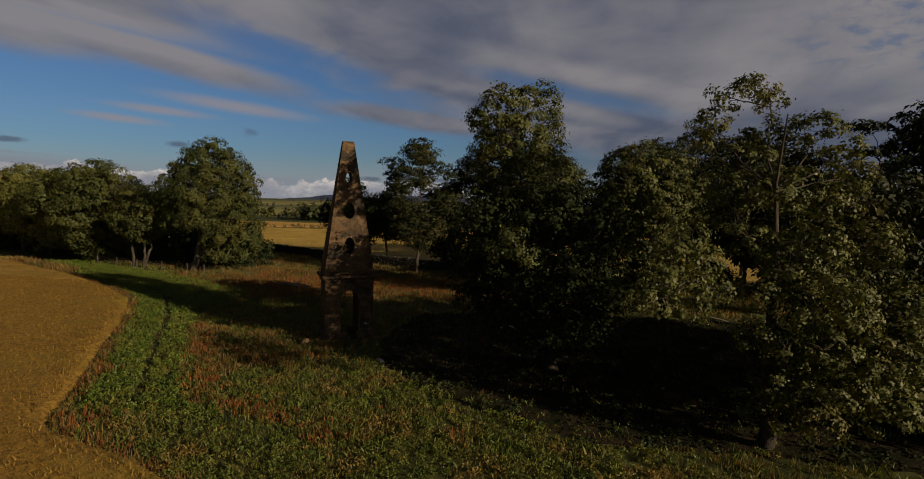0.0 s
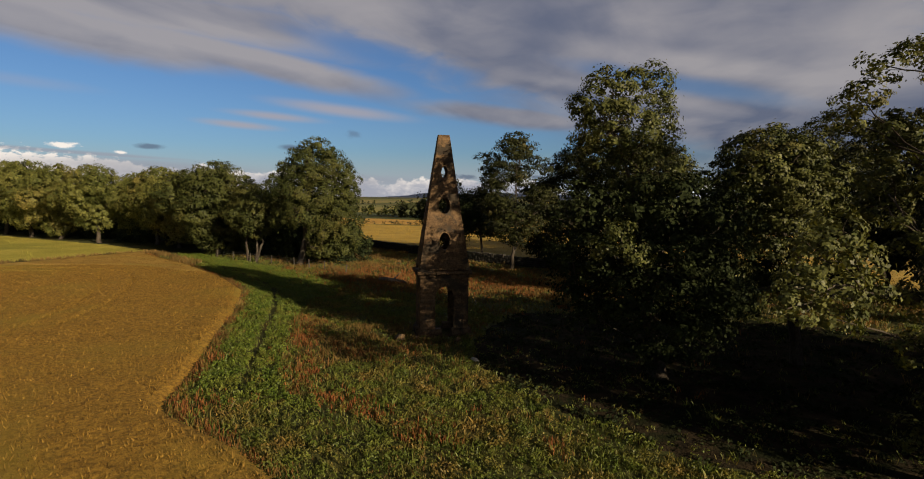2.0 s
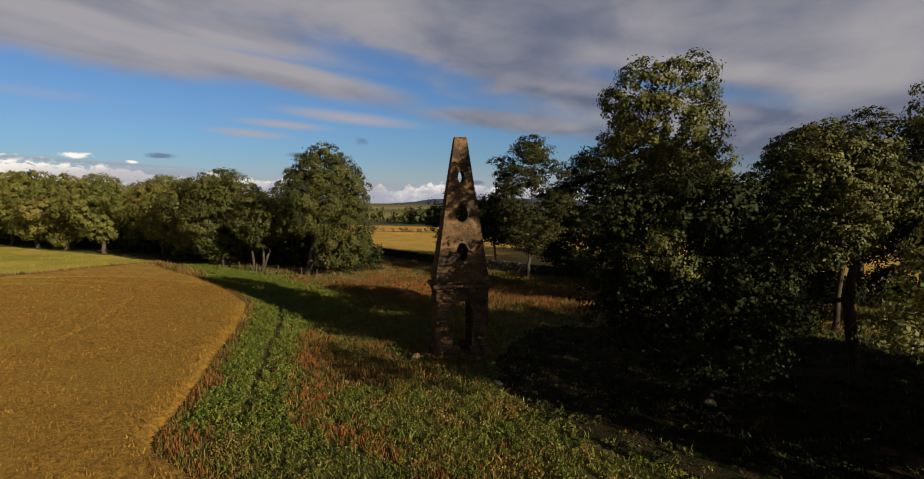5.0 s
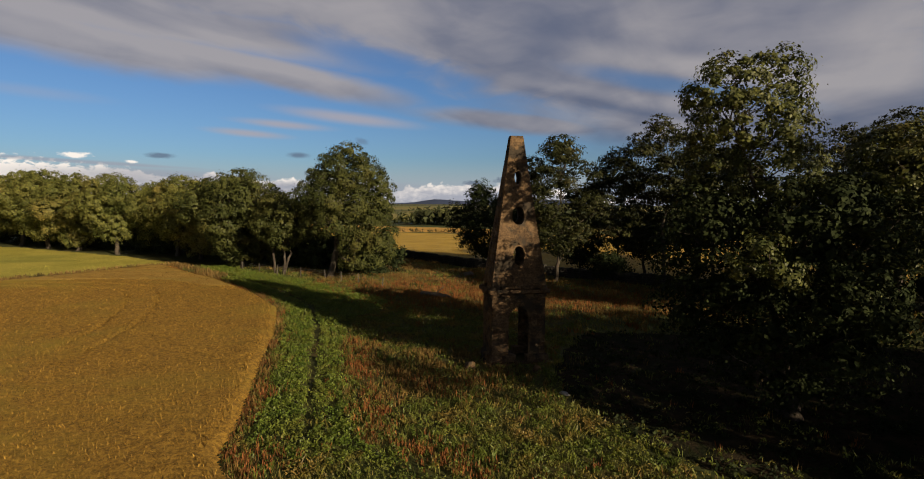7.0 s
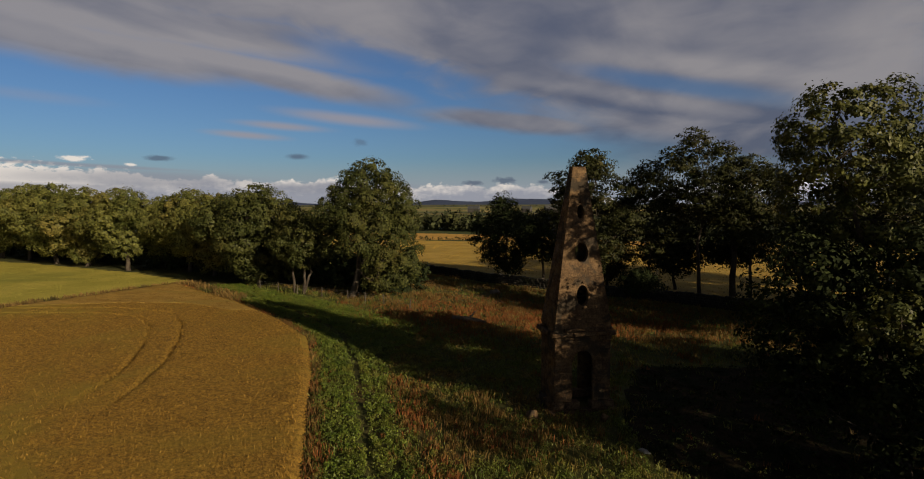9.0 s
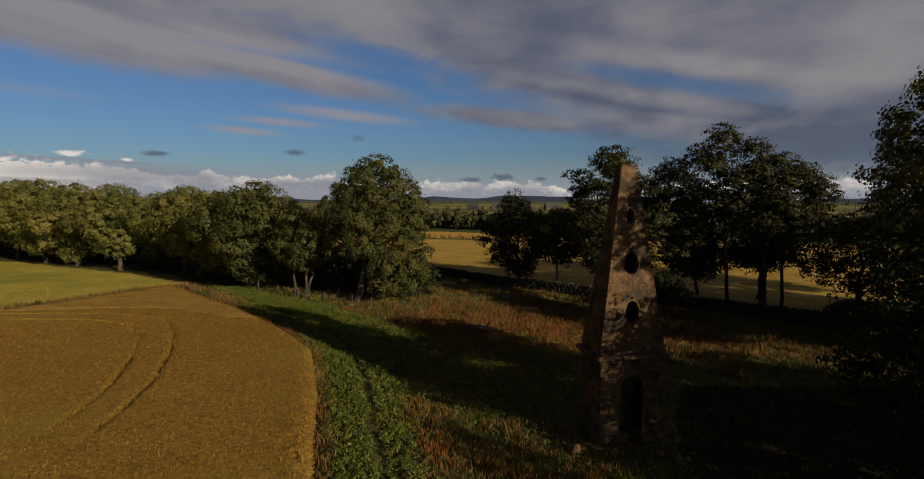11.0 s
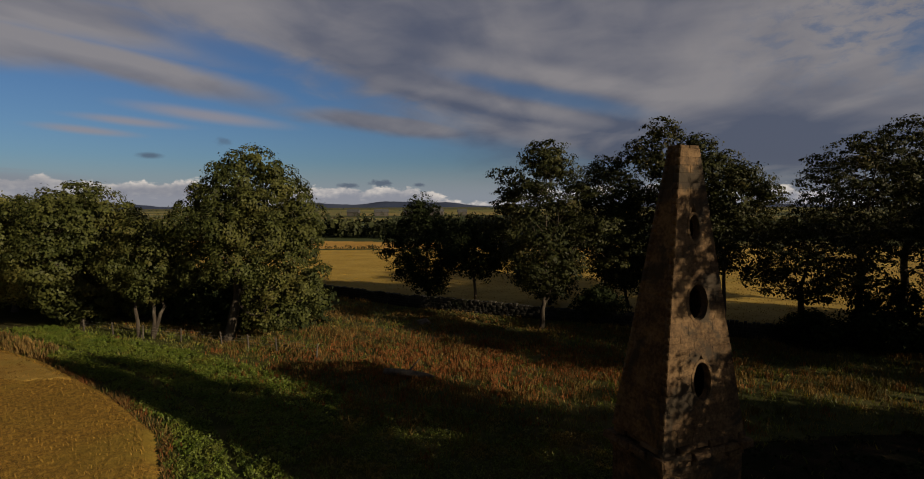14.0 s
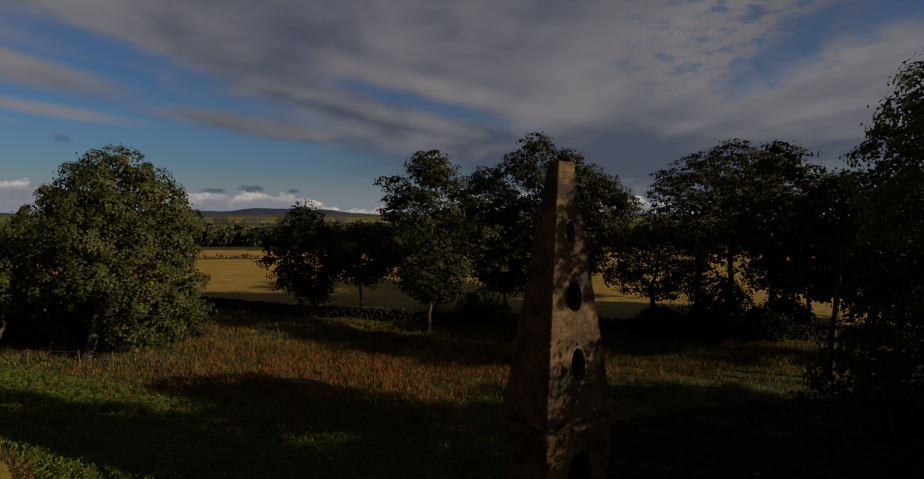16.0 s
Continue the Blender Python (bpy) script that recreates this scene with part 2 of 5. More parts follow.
M_TURF = material("turf", (0.040, 0.052, 0.012), (0.105, 0.105, 0.028), 0.35, 6, 0.95, 0.6, (0.12, 0.085, 0.03), 0.09)
M_FARLAND = material("far_land", (0.05, 0.075, 0.02), (0.12, 0.13, 0.04), 0.012, 0.4, 0.95, 0.0, (0.22, 0.18, 0.05), 0.006, (0.52, 0.56))
M_CROP = material("ripe_cereal", (0.150, 0.083, 0.014), (0.490, 0.286, 0.046), 5.0, 15, 0.9, 1.0, (0.310, 0.222, 0.033), 0.07, (0.44, 0.66), bump_size=0.05)
M_EAR = material("cereal_ears", (0.130, 0.073, 0.013), (0.325, 0.194, 0.036), 0.8, 7, 0.85, 0, (0.235, 0.150, 0.030), 0.07, (0.46, 0.66), island=0.6, translucent=0.1)
M_HEAD = material("trampled_crop", (0.300, 0.180, 0.038), (0.520, 0.335, 0.080), 0.8, 8, 0.9, 0.8, (0.36, 0.25, 0.055), 0.2, (0.45, 0.65), bump_size=0.04, stretch=(0.5, 1.4, 1))
M_LUSH = material("nettle_leaves", (0.090, 0.148, 0.017), (0.205, 0.255, 0.040), 0.8, 9, 0.5, 0, (0.20, 0.21, 0.036), 0.4, (0.5, 0.7), island=0.4, translucent=0.25, gloss=0.45)
M_SWARD = material("mown_sward", (0.27, 0.255, 0.044), (0.39, 0.345, 0.070), 0.15, 3, 0.9, 0, (0.21, 0.22, 0.042), 0.05, island=0.3, translucent=0.15)
M_STRAW = material("cut_straw", (0.40, 0.255, 0.042), (0.52, 0.345, 0.068), 0.2, 3, 0.85, 0, (0.34, 0.245, 0.046), 0.05, island=0.1)
M_PALE = material("cut_grass", (0.36, 0.325, 0.050), (0.54, 0.46, 0.088), 0.15, 3, 0.95, 0.5, (0.28, 0.28, 0.050), 0.05)
M_STUBBLE = material("stubble", (0.38, 0.255, 0.044), (0.56, 0.39, 0.085), 0.25, 4, 0.95, 0.6, (0.31, 0.23, 0.045), 0.06, (0.5, 0.75), stretch=(0.5, 1, 1))
M_GOLD = material("golden_stubble", (0.54, 0.30, 0.05), (0.68, 0.41, 0.10), 0.1, 2, 0.95, 0.3)
M_GREEN = material("weed_leaves", (0.082, 0.124, 0.018), (0.195, 0.222, 0.042), 0.8, 9, 0.5, 0, (0.27, 0.19, 0.05), 0.45, (0.47, 0.66), island=0.35, translucent=0.25, gloss=0.35)
M_TAN = material("dry_grass", (0.130, 0.080, 0.025), (0.265, 0.172, 0.056), 0.6, 7, 0.85, 0, (0.070, 0.068, 0.024), 0.25, (0.5, 0.7), island=0.4, translucent=0.15)
M_SEED = material("seeding_grass", (0.125, 0.118, 0.026), (0.26, 0.22, 0.06), 0.6, 7, 0.8, 0, (0.11, 0.135, 0.026), 0.3, (0.45, 0.65), island=0.35, translucent=0.2)
M_EDGE = material("rank_edge_grass", (0.140, 0.078, 0.024), (0.270, 0.165, 0.048), 0.7, 7, 0.85, 0, (0.205, 0.082, 0.028), 0.45, (0.45, 0.6), island=0.35, translucent=0.15)
M_RUST = material("dock_seedheads", (0.18, 0.064, 0.021), (0.33, 0.136, 0.044), 0.8, 9, 0.85, 0, island=0.35, translucent=0.15)
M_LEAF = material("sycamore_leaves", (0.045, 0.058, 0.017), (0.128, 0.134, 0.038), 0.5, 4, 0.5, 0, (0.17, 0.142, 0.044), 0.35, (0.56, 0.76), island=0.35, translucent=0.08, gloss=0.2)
# lighter copy of the sycamore leaves, with sunlight put into the colour
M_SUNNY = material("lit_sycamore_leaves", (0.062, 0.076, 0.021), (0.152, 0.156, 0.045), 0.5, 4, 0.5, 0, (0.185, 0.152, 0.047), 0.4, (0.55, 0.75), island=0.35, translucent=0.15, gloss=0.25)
M_OAK = material("oak_leaves", (0.034, 0.046, 0.013), (0.096, 0.104, 0.028), 0.3, 4, 0.55, 0, (0.125, 0.112, 0.03), 0.14, (0.52, 0.72), island=0.35, translucent=0.06, gloss=0.15)
M_HEDGE = material("hedgerow_leaves", (0.078, 0.095, 0.024), (0.205, 0.205, 0.054), 0.3, 4, 0.55, 0, (0.255, 0.215, 0.062), 0.1, (0.5, 0.7), island=0.35, translucent=0.14, gloss=0.2)
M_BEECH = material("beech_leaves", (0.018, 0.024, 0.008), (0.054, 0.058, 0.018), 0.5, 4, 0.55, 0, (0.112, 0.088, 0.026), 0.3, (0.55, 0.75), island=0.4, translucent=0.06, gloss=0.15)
# dark leaves of ivy and thorn; also paint shade into the sycamore's skirt
M_DARKLEAF = material("dark_leaves", (0.018, 0.027, 0.011), (0.042, 0.054, 0.018), 0.6, 4, 0.75, 0, island=0.4, translucent=0.05, gloss=0.1)
M_PINE = material("pine_needles", (0.016, 0.028, 0.012), (0.04, 0.055, 0.02), 0.5, 4, 0.6, 0, island=0.4, translucent=0.1)
M_BARK = material("bark", (0.032, 0.026, 0.020), (0.105, 0.086, 0.064), 1.5, 14, 0.95, 0.9, (0.15, 0.135, 0.105), 0.7, (0.6, 0.72), bump_size=0.03, stretch=(1, 1, 0.35))
M_STONE = material("weathered_sandstone", (0.058, 0.036, 0.020), (0.215, 0.138, 0.070), 1.6, 11, 0.92, 1.0, (0.056, 0.044, 0.030), 0.8, (0.5, 0.62), each=0.13, bump_size=0.02)
M_STONE_J = material("weathered_sandstone_rest", (0.058, 0.036, 0.020), (0.215, 0.138, 0.070), 1.6, 11, 0.92, 1.0, (0.056, 0.044, 0.030), 0.8, (0.5, 0.62), island=0.13, bump_size=0.02)
M_MORTAR = material("lime_mortar", (0.058, 0.036, 0.020), (0.215, 0.138, 0.070), 1.6, 11, 0.92, 1.0, (0.056, 0.044, 0.030), 0.8, (0.5, 0.62))
M_RUBBLE = material("dyke_stone", (0.026, 0.026, 0.021), (0.075, 0.068, 0.054), 1.2, 16, 0.95, 0.8, (0.03, 0.036, 0.018), 0.9, each=0.3, bump_size=0.02)
M_PALESTONE = material("pale_stone", (0.24, 0.24, 0.235), (0.40, 0.40, 0.39), 3, 20, 0.9, 0.4)
M_DYKE = material("dyke_core", (0.06, 0.055, 0.048), (0.14, 0.125, 0.10), 2, 14, 0.97, 0.8)
M_POST = material("fence_timber", (0.06, 0.05, 0.04), (0.15, 0.13, 0.105), 3, 30, 0.9, 0.5, stretch=(1, 1, 0.15))
M_WIRE = material("fence_wire", (0.16, 0.15, 0.14), (0.30, 0.29, 0.27), 3, 30, 0.5, 0)
# distance haze is put into the hills as a blue colour
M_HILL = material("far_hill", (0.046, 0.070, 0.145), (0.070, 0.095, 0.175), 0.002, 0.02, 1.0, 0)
M_WOOD = material("plantation", (0.018, 0.027, 0.014), (0.044, 0.054, 0.022), 0.02, 0.4, 0.8, 0, (0.060, 0.066, 0.024), 0.015, (0.5, 0.65), island=0.5)
# floor under the trees, darkened to stand for their shade
M_FLOOR_SHADE = material("painted_floor_shade", (0.022, 0.018, 0.011), (0.055, 0.040, 0.021), 1.2, 9, 1.0, 1.0, (0.018, 0.022, 0.008), 0.5, (0.45, 0.6), bump_size=0.08, gloss=0.1)
M_LOG = material("dead_wood", (0.10, 0.08, 0.06), (0.21, 0.175, 0.135), 3, 20, 0.9, 0.6)
M_HARL = material("harled_wall", (0.07, 0.065, 0.06), (0.12, 0.11, 0.10), 0.5, 6, 0.9, 0.3)
M_SLATE = material("slate_roof", (0.06, 0.065, 0.07), (0.12, 0.125, 0.13), 0.8, 8, 0.7, 0.3)


# ---- helpers for meshes ----
def raw(name, verts, faces, mat, smooth=False):
    """A mesh of one kind of face (all triangles or all quads) from arrays."""
    me = bpy.data.meshes.new(name)
    verts, faces = np.asarray(verts, np.float32), np.asarray(faces, np.int32)
    n = faces.shape[1]
    me.vertices.add(len(verts))
    me.vertices.foreach_set("co", verts.ravel())
    me.loops.add(faces.size)
    me.loops.foreach_set("vertex_index", faces.ravel())
    me.polygons.add(len(faces))
    me.polygons.foreach_set("loop_start", np.arange(len(faces), dtype=np.int32) * n)
    if smooth:
        me.polygons.foreach_set("use_smooth", np.ones(len(faces), bool))
    me.update(calc_edges=True)
    me.validate()
    me.materials.append(mat)
    return me


def finish(name, bm, mat, smooth=False):
    me = bpy.data.meshes.new(name)
    bmesh.ops.recalc_face_normals(bm, faces=bm.faces)
    bm.to_mesh(me)
    bm.free()
    me.materials.append(mat)
    if smooth:
        me.polygons.foreach_set("use_smooth", np.ones(len(me.polygons), bool))
    return me


def part(name, data, mat, parent, label="", kind=""):
    """Links a mesh or a bmesh as one part under a thing."""
    me = finish(name, data, mat) if isinstance(data, bmesh.types.BMesh) else data
    ob = new(name, me)
    ob.parent = parent
    return tagged(ob, label, "", "", kind)


def inside(px, py, poly):
    """Which points lie in a polygon."""
    hit = np.zeros(len(px), bool)
    n = len(poly)
    for i in range(n):
        (x0, y0), (x1, y1) = poly[i], poly[(i + 1) % n]
        if y0 == y1:
            continue
        cross = ((y0 > py) != (y1 > py)) & (px < (x1 - x0) * (py - y0) / (y1 - y0) + x0)
        hit ^= cross
    return hit


def to_line(px, py, line):
    """The distance of points from a polyline."""
    best = np.full(len(px), 1e9)
    for (x0, y0), (x1, y1) in zip(line, line[1:]):
        dx, dy = x1 - x0, y1 - y0
        f = np.clip(((px - x0) * dx + (py - y0) * dy) / (dx * dx + dy * dy), 0, 1)
        best = np.minimum(best, np.hypot(px - x0 - f * dx, py - y0 - f * dy))
    return best


def wavy(px, py, size, seed=0.0):
    """A cheap smooth noise in -1..1 over the plan."""
    a = np.sin(px / size * 1.7 + 1.3 * np.sin(py / size * 1.1 + seed) + seed * 2.1)
    b = np.sin(py / size * 1.9 + 1.4 * np.sin(px / size * 0.9 - seed) + seed)
    c = np.sin((px + py) / size * 2.9 + 1.1 * np.sin((px - py) / size * 2.3 + seed))
    return (a + b + 0.6 * c) / 2.6


OBELISK = (-7.44, 35.17)


def relief(px, py):
    """The ground's height: level, with a low mound under the obelisk and shallow waves, falling gently away in the distance."""
    px, py = np.asarray(px, float), np.asarray(py, float)
    r2 = (px - OBELISK[0]) ** 2 + (py - OBELISK[1]) ** 2
    far = np.clip(np.maximum((py - 75) / 30, (np.abs(px + 10) - 45) / 20), 0, 1)
    fall = 0.007 * np.maximum(np.hypot(px, py) - 180.0, 0)
    return 0.28 * np.exp(-r2 / 22.0) + 0.06 * wavy(px, py, 5.0, 0.4) * (1 - far) - fall


CROP_EDGE = [(-58.3, 68.4), (-43.3, 58.7), (-34.3, 51.5), (-28.6, 46.0), (-26.0, 41.5), (-23.7, 37.0), (-21.5, 32.0), (-19.3, 27.3), (-17.5, 23.4), (-16.7, 21.2), (-15.6, 20.0), (-13.7, 19.1), (-11.0, 17.9), (-8.0, 15.9), (-4.0, 12.5), (0.0, 5.0), (4.0, -8.0), (6.0, -30.0)]
CROP = CROP_EDGE + [(-120.0, -30.0), (-95.0, 0.0), (-74.0, 32.0), (-64.1, 50.3), (-61.5, 58.0)]
WALL_LINE = [(-95.0, 139.0), (-60.0, 111.0), (-31.0, 88.0), (-18.0, 78.2), (-7.0, 72.3), (4.0, 67.0), (12.0, 62.3), (26.0, 56.0), (44.0, 50.0), (75.0, 42.0)]


def ground():
    """One sheet from underfoot to the skyline, finer where it is near."""
    def axis(lo, hi, fine_lo, fine_hi, step):
        inner = np.arange(fine_lo, fine_hi + step / 2, step)
        out, x, s = [], fine_hi, step
        while x < hi:
            s *= 1.22
            x = min(x + s, hi)
            out.append(x)
        left, x, s = [], fine_lo, step
        while x > lo:
            s *= 1.22
            x = max(x - s, lo)
            left.append(x)
        return np.concatenate([np.array(left[::-1]), inner, np.array(out)])
    xs, ys = axis(-4600, 4600, -80, 50, 1.0), axis(-600, 4700, -10, 120, 1.0)
    gx, gy = np.meshgrid(xs, ys)
    z = relief(gx.ravel(), gy.ravel())
    v = np.stack([gx.ravel(), gy.ravel(), z], 1)
    nx, ny = len(xs), len(ys)
    i = (np.arange(ny - 1)[:, None] * nx + np.arange(nx - 1)[None, :]).ravel()
    f = np.stack([i, i + 1, i + nx + 1, i + nx], 1)
    me = raw("ground", v, f, M_TURF, True)
    me.materials.append(M_FARLAND)
    cy = gy[:-1, :-1].ravel()
    cx = gx[:-1, :-1].ravel()
    me.polygons.foreach_set("material_index", ((cy > 118) | (np.abs(cx) > 130)).astype(np.int32))
    tagged(new("ground", me), "rough green turf and far farmland to the skyline", "ground", "", "structure")


ground()


def sheet(name, poly, step, lift, mat, label, category, waves=0.0, wave_size=1.0, cut=None):
    """A field: a fine sheet over the ground inside a polygon."""
    p = np.array(poly)
    xs, ys = np.arange(p[:, 0].min(), p[:, 0].max() + step, step), np.arange(p[:, 1].min(), p[:, 1].max() + step, step)
    gx, gy = np.meshgrid(xs, ys)
    nx, ny = len(xs), len(ys)
    fx, fy = gx.ravel(), gy.ravel()
    rng = np.random.default_rng(5)
    z = relief(fx, fy) + lift + waves * (0.2 * wavy(fx, fy, wave_size, 1.7) + rng.uniform(-1, 1, len(fx)))
    if cut is not None:
        z -= cut(fx, fy)
    i = (np.arange(ny - 1)[:, None] * nx + np.arange(nx - 1)[None, :]).ravel()
    keep = inside(fx[i] + step / 2, fy[i] + step / 2, poly)
    i = i[keep]
    f = np.stack([i, i + 1, i + nx + 1, i + nx], 1)
    used, back = np.unique(f, return_inverse=True)
    v = np.stack([fx, fy, z], 1)[used]
    # rim cells come down to the soil
    count = np.bincount(back.ravel(), minlength=len(used))
    rim = (count < 4) & ~((np.abs(v[:, 1] - 9.5) < 1.2) & (name == "cereal_field"))
    v[rim, 2] = relief(v[rim, 0], v[rim, 1]) + lift * (0.35 if cut is not None else -0.05)
    ob = new(name, raw(name, v, back.reshape(f.shape), mat, cut is None))
    return tagged(ob, label, category, "", "structure")


RUTS = [[(-70, 46.5), (-58, 49.0), (-51.8, 50.0), (-46.6, 49.0), (-43.0, 45.9), (-39.6, 41.4), (-36.6, 36.6), (-34.8, 32.5), (-33.5, 28.2), (-32.0, 20.0), (-31.0, 8.0), (-31.0, -10.0)],
        [(-70, 49.0), (-57, 51.6), (-51.0, 52.4), (-45.2, 51.3), (-41.3, 47.7), (-37.6, 42.6), (-34.6, 37.6), (-32.7, 33.0), (-31.3, 28.6), (-29.8, 20.0), (-28.8, 8.0), (-28.8, -10.0)]]


def tramlines(px, py):
    d = np.minimum(to_line(px, py, RUTS[0]), to_line(px, py, RUTS[1]))
    cut = 0.30 * np.clip(1.3 - d / 0.17, 0, 1) * (0.7 + 0.3 * wavy(px, py, 0.6, 2.0)) * np.clip((py - 27.0) / 9.0, 0.2, 1)
    # lower growth along the verge
    return np.maximum(cut, 0.20 * np.clip(1 - to_line(px, py, CROP_EDGE) / 0.9, 0, 1))


sheet("cereal_field", [(-4.2, 12.4)] + CROP_EDGE[-3:-1] + [(-110.0, -8.0), (-88.5, 9.5), (-2.0, 9.5)], 0.3, 0.44, M_CROP, "ripe brown-gold cereal field running on behind", "crop field", 0.06, 1.2)
sheet("cereal_field", CROP_EDGE[:-3] + [(-2.0, 9.5), (-88.5, 9.5)] + CROP[-3:], 0.17, 0.46, M_CROP, "ripe brown-gold cereal field with curved wheel tracks", "crop field", 0.030, 1.2, tramlines)
sheet("crop_headland", [(-57.9, 67.6), (-43.6, 58.4), (-37.2, 53.6), (-40.5, 53.0), (-47.0, 55.6), (-54.5, 54.4), (-64.0, 51.0), (-61.6, 57.8)], 0.25, 0.485, M_HEAD, "pale trampled headland at the far end of the crop", "crop field", 0.02, 1.4)
PALE = [(-57.0, 69.0), (-62.8, 58.0), (-65.5, 50.3), (-75.5, 32.0), (-97.0, 0.0), (-150.0, 0.0), (-190.0, 60.0), (-150.0, 92.0), (-104.0, 87.0), (-88.0, 82.5), (-73.0, 78.5), (-60.0, 72.5)]
sheet("mown_field", PALE, 1.0, 0.12, M_PALE, "pale yellow-green mown grass field", "field", 0.01, 3.0)
STUBBLE = [(-93.5, 142.0), (-59.0, 113.5), (-30.0, 90.2), (-17.0, 80.2), (-6.0, 74.2), (5.0, 69.0), (13.0, 64.4), (27.0, 58.2), (45.0, 52.2), (75.0, 44.5), (150.0, 55.0), (170.0, 140.0), (30.0, 156.0), (20.0, 136.0), (-30.0, 149.0), (-75.0, 152.0)]
sheet("stubble_field", STUBBLE, 1.0, 0.05, M_STUBBLE, "yellow stubble field with long swath lines", "field", 0.03, 2.0)
sheet("golden_field", [(-90.0, 155.0), (-30.0, 152.0), (20.0, 139.0), (24.0, 150.0), (-20.0, 172.0), (-60.0, 184.0), (-110.0, 190.0)], 2.0, 0.12, M_GOLD, "bright golden stubble strip beyond a hedge", "field", 0.0, 3.0)


# ---- the obelisk: hollow, of coursed sandstone, on an arched base ----
FACE_TURN = 22.0
PIECES = []


def hexa(a, b, z0, z1, y0, y1, d):
    """Corners of a block: from a[0]..b[0] at z0 and a[1]..b[1] at z1, outer face at y0 and y1 (below, above), d deep."""
    return [(a[0], y0, z0), (b[0], y0, z0), (b[0], y0 + d, z0), (a[0], y0 + d, z0), (a[1], y1, z1), (b[1], y1, z1), (b[1], y1 + d, z1), (a[1], y1 + d, z1)]


BOX_FACES = [(0, 1, 5, 4), (1, 2, 6, 5), (2, 3, 7, 6), (3, 0, 4, 7), (4, 5, 6, 7), (3, 2, 1, 0)]


def chamfered(c, rng, soft):
    """A block with a worn front: the outer face is drawn in a little all round and stands proud."""
    c = [Vector(p) for p in c]
    mid = (c[0] + c[1] + c[4] + c[5]) / 4
    out = Vector((0, -1, 0)) * (soft * 0.9)
    front = []
    for i in (0, 1, 5, 4):
        inward = (mid - c[i])
        step = Vector((math.copysign(min(soft, abs(inward.x) * 0.4), inward.x), 0, math.copysign(min(soft, abs(inward.z) * 0.4), inward.z)))
        front.append(c[i] + step + out + Vector((rng.uniform(-1, 1), rng.uniform(-0.6, 0.6), rng.uniform(-1, 1))) * soft * 0.3)
    v = c + front
    f = [(8, 9, 10, 11), (0, 1, 9, 8), (1, 5, 10, 9), (5, 4, 11, 10), (4, 0, 8, 11), (1, 2, 6, 5), (2, 3, 7, 6), (3, 0, 4, 7), (4, 5, 6, 7), (3, 2, 1, 0)]
    return v, f


TOP_Z, NECK_Z, HEAD_Z, SOCLE_Z = 12.86, 4.62, 3.98, 0.74
OVALS = [(10.60, 0.225, 0.40), (8.50, 0.39, 0.54), (6.28, 0.36, 0.57)]
ARCH_HALF, ARCH_SPRING, ARCH_TOP = 0.58, 2.86, 3.44


def half_width(z, across=0):
    """Half the width (across 0) or half the depth (across 1) of the shaft above the neck, or of the base."""
    if z >= NECK_Z:
        w = 1.57 + (0.37 - 1.57) * (z - NECK_Z) / (TOP_Z - NECK_Z)
    else:
        w = 1.54
    return w * (1.0, 0.66)[across]


def opening(z, pierced):
    """Half the width of the opening at a height on a pierced face, or 0."""
    if not pierced:
        return 0.0
    for zc, a, b in OVALS:
        if abs(z - zc) < b:
            return a * math.sqrt(1 - ((z - zc) / b) ** 2)
    if z < NECK_Z:
        if z <= ARCH_SPRING:
            return ARCH_HALF
        if z < ARCH_TOP:
            return ARCH_HALF * math.sqrt(1 - ((z - ARCH_SPRING) / (ARCH_TOP - ARCH_SPRING)) ** 2)
    return 0.0


def spans(z0, z1, pierced, trim, side):
    """The stretches of wall in a course: pairs of (low, high) ends."""
    w0, w1 = half_width(z0 + 1e-4, side % 2) - trim, half_width(z1 - 1e-4, side % 2) - trim
    if w1 < 0.02:
        return []
    zm = (z0 + z1) / 2
    g = opening(zm, pierced) or opening(z0 + 0.02, pierced) or opening(z1 - 0.02, pierced)
    if g <= 0.02:
        return [((-w0, -w1), (w0, w1))]
    g0, g1 = opening(z0, pierced), opening(z1, pierced)
    return [((-w0, -w1), (-g0, -g1)), ((g0, g1), (w0, w1))]


def courses():
    rng = random.Random(3)
    z, out = SOCLE_Z, []
    for low, high in ((SOCLE_Z, HEAD_Z), (NECK_Z, TOP_Z)):
        n = round((high - low) / 0.235)
        cuts = [low + (high - low) * (i + (rng.uniform(-0.3, 0.3) if 0 < i < n else 0)) / n for i in range(n + 1)]
        out += list(zip(cuts, cuts[1:]))
    return out


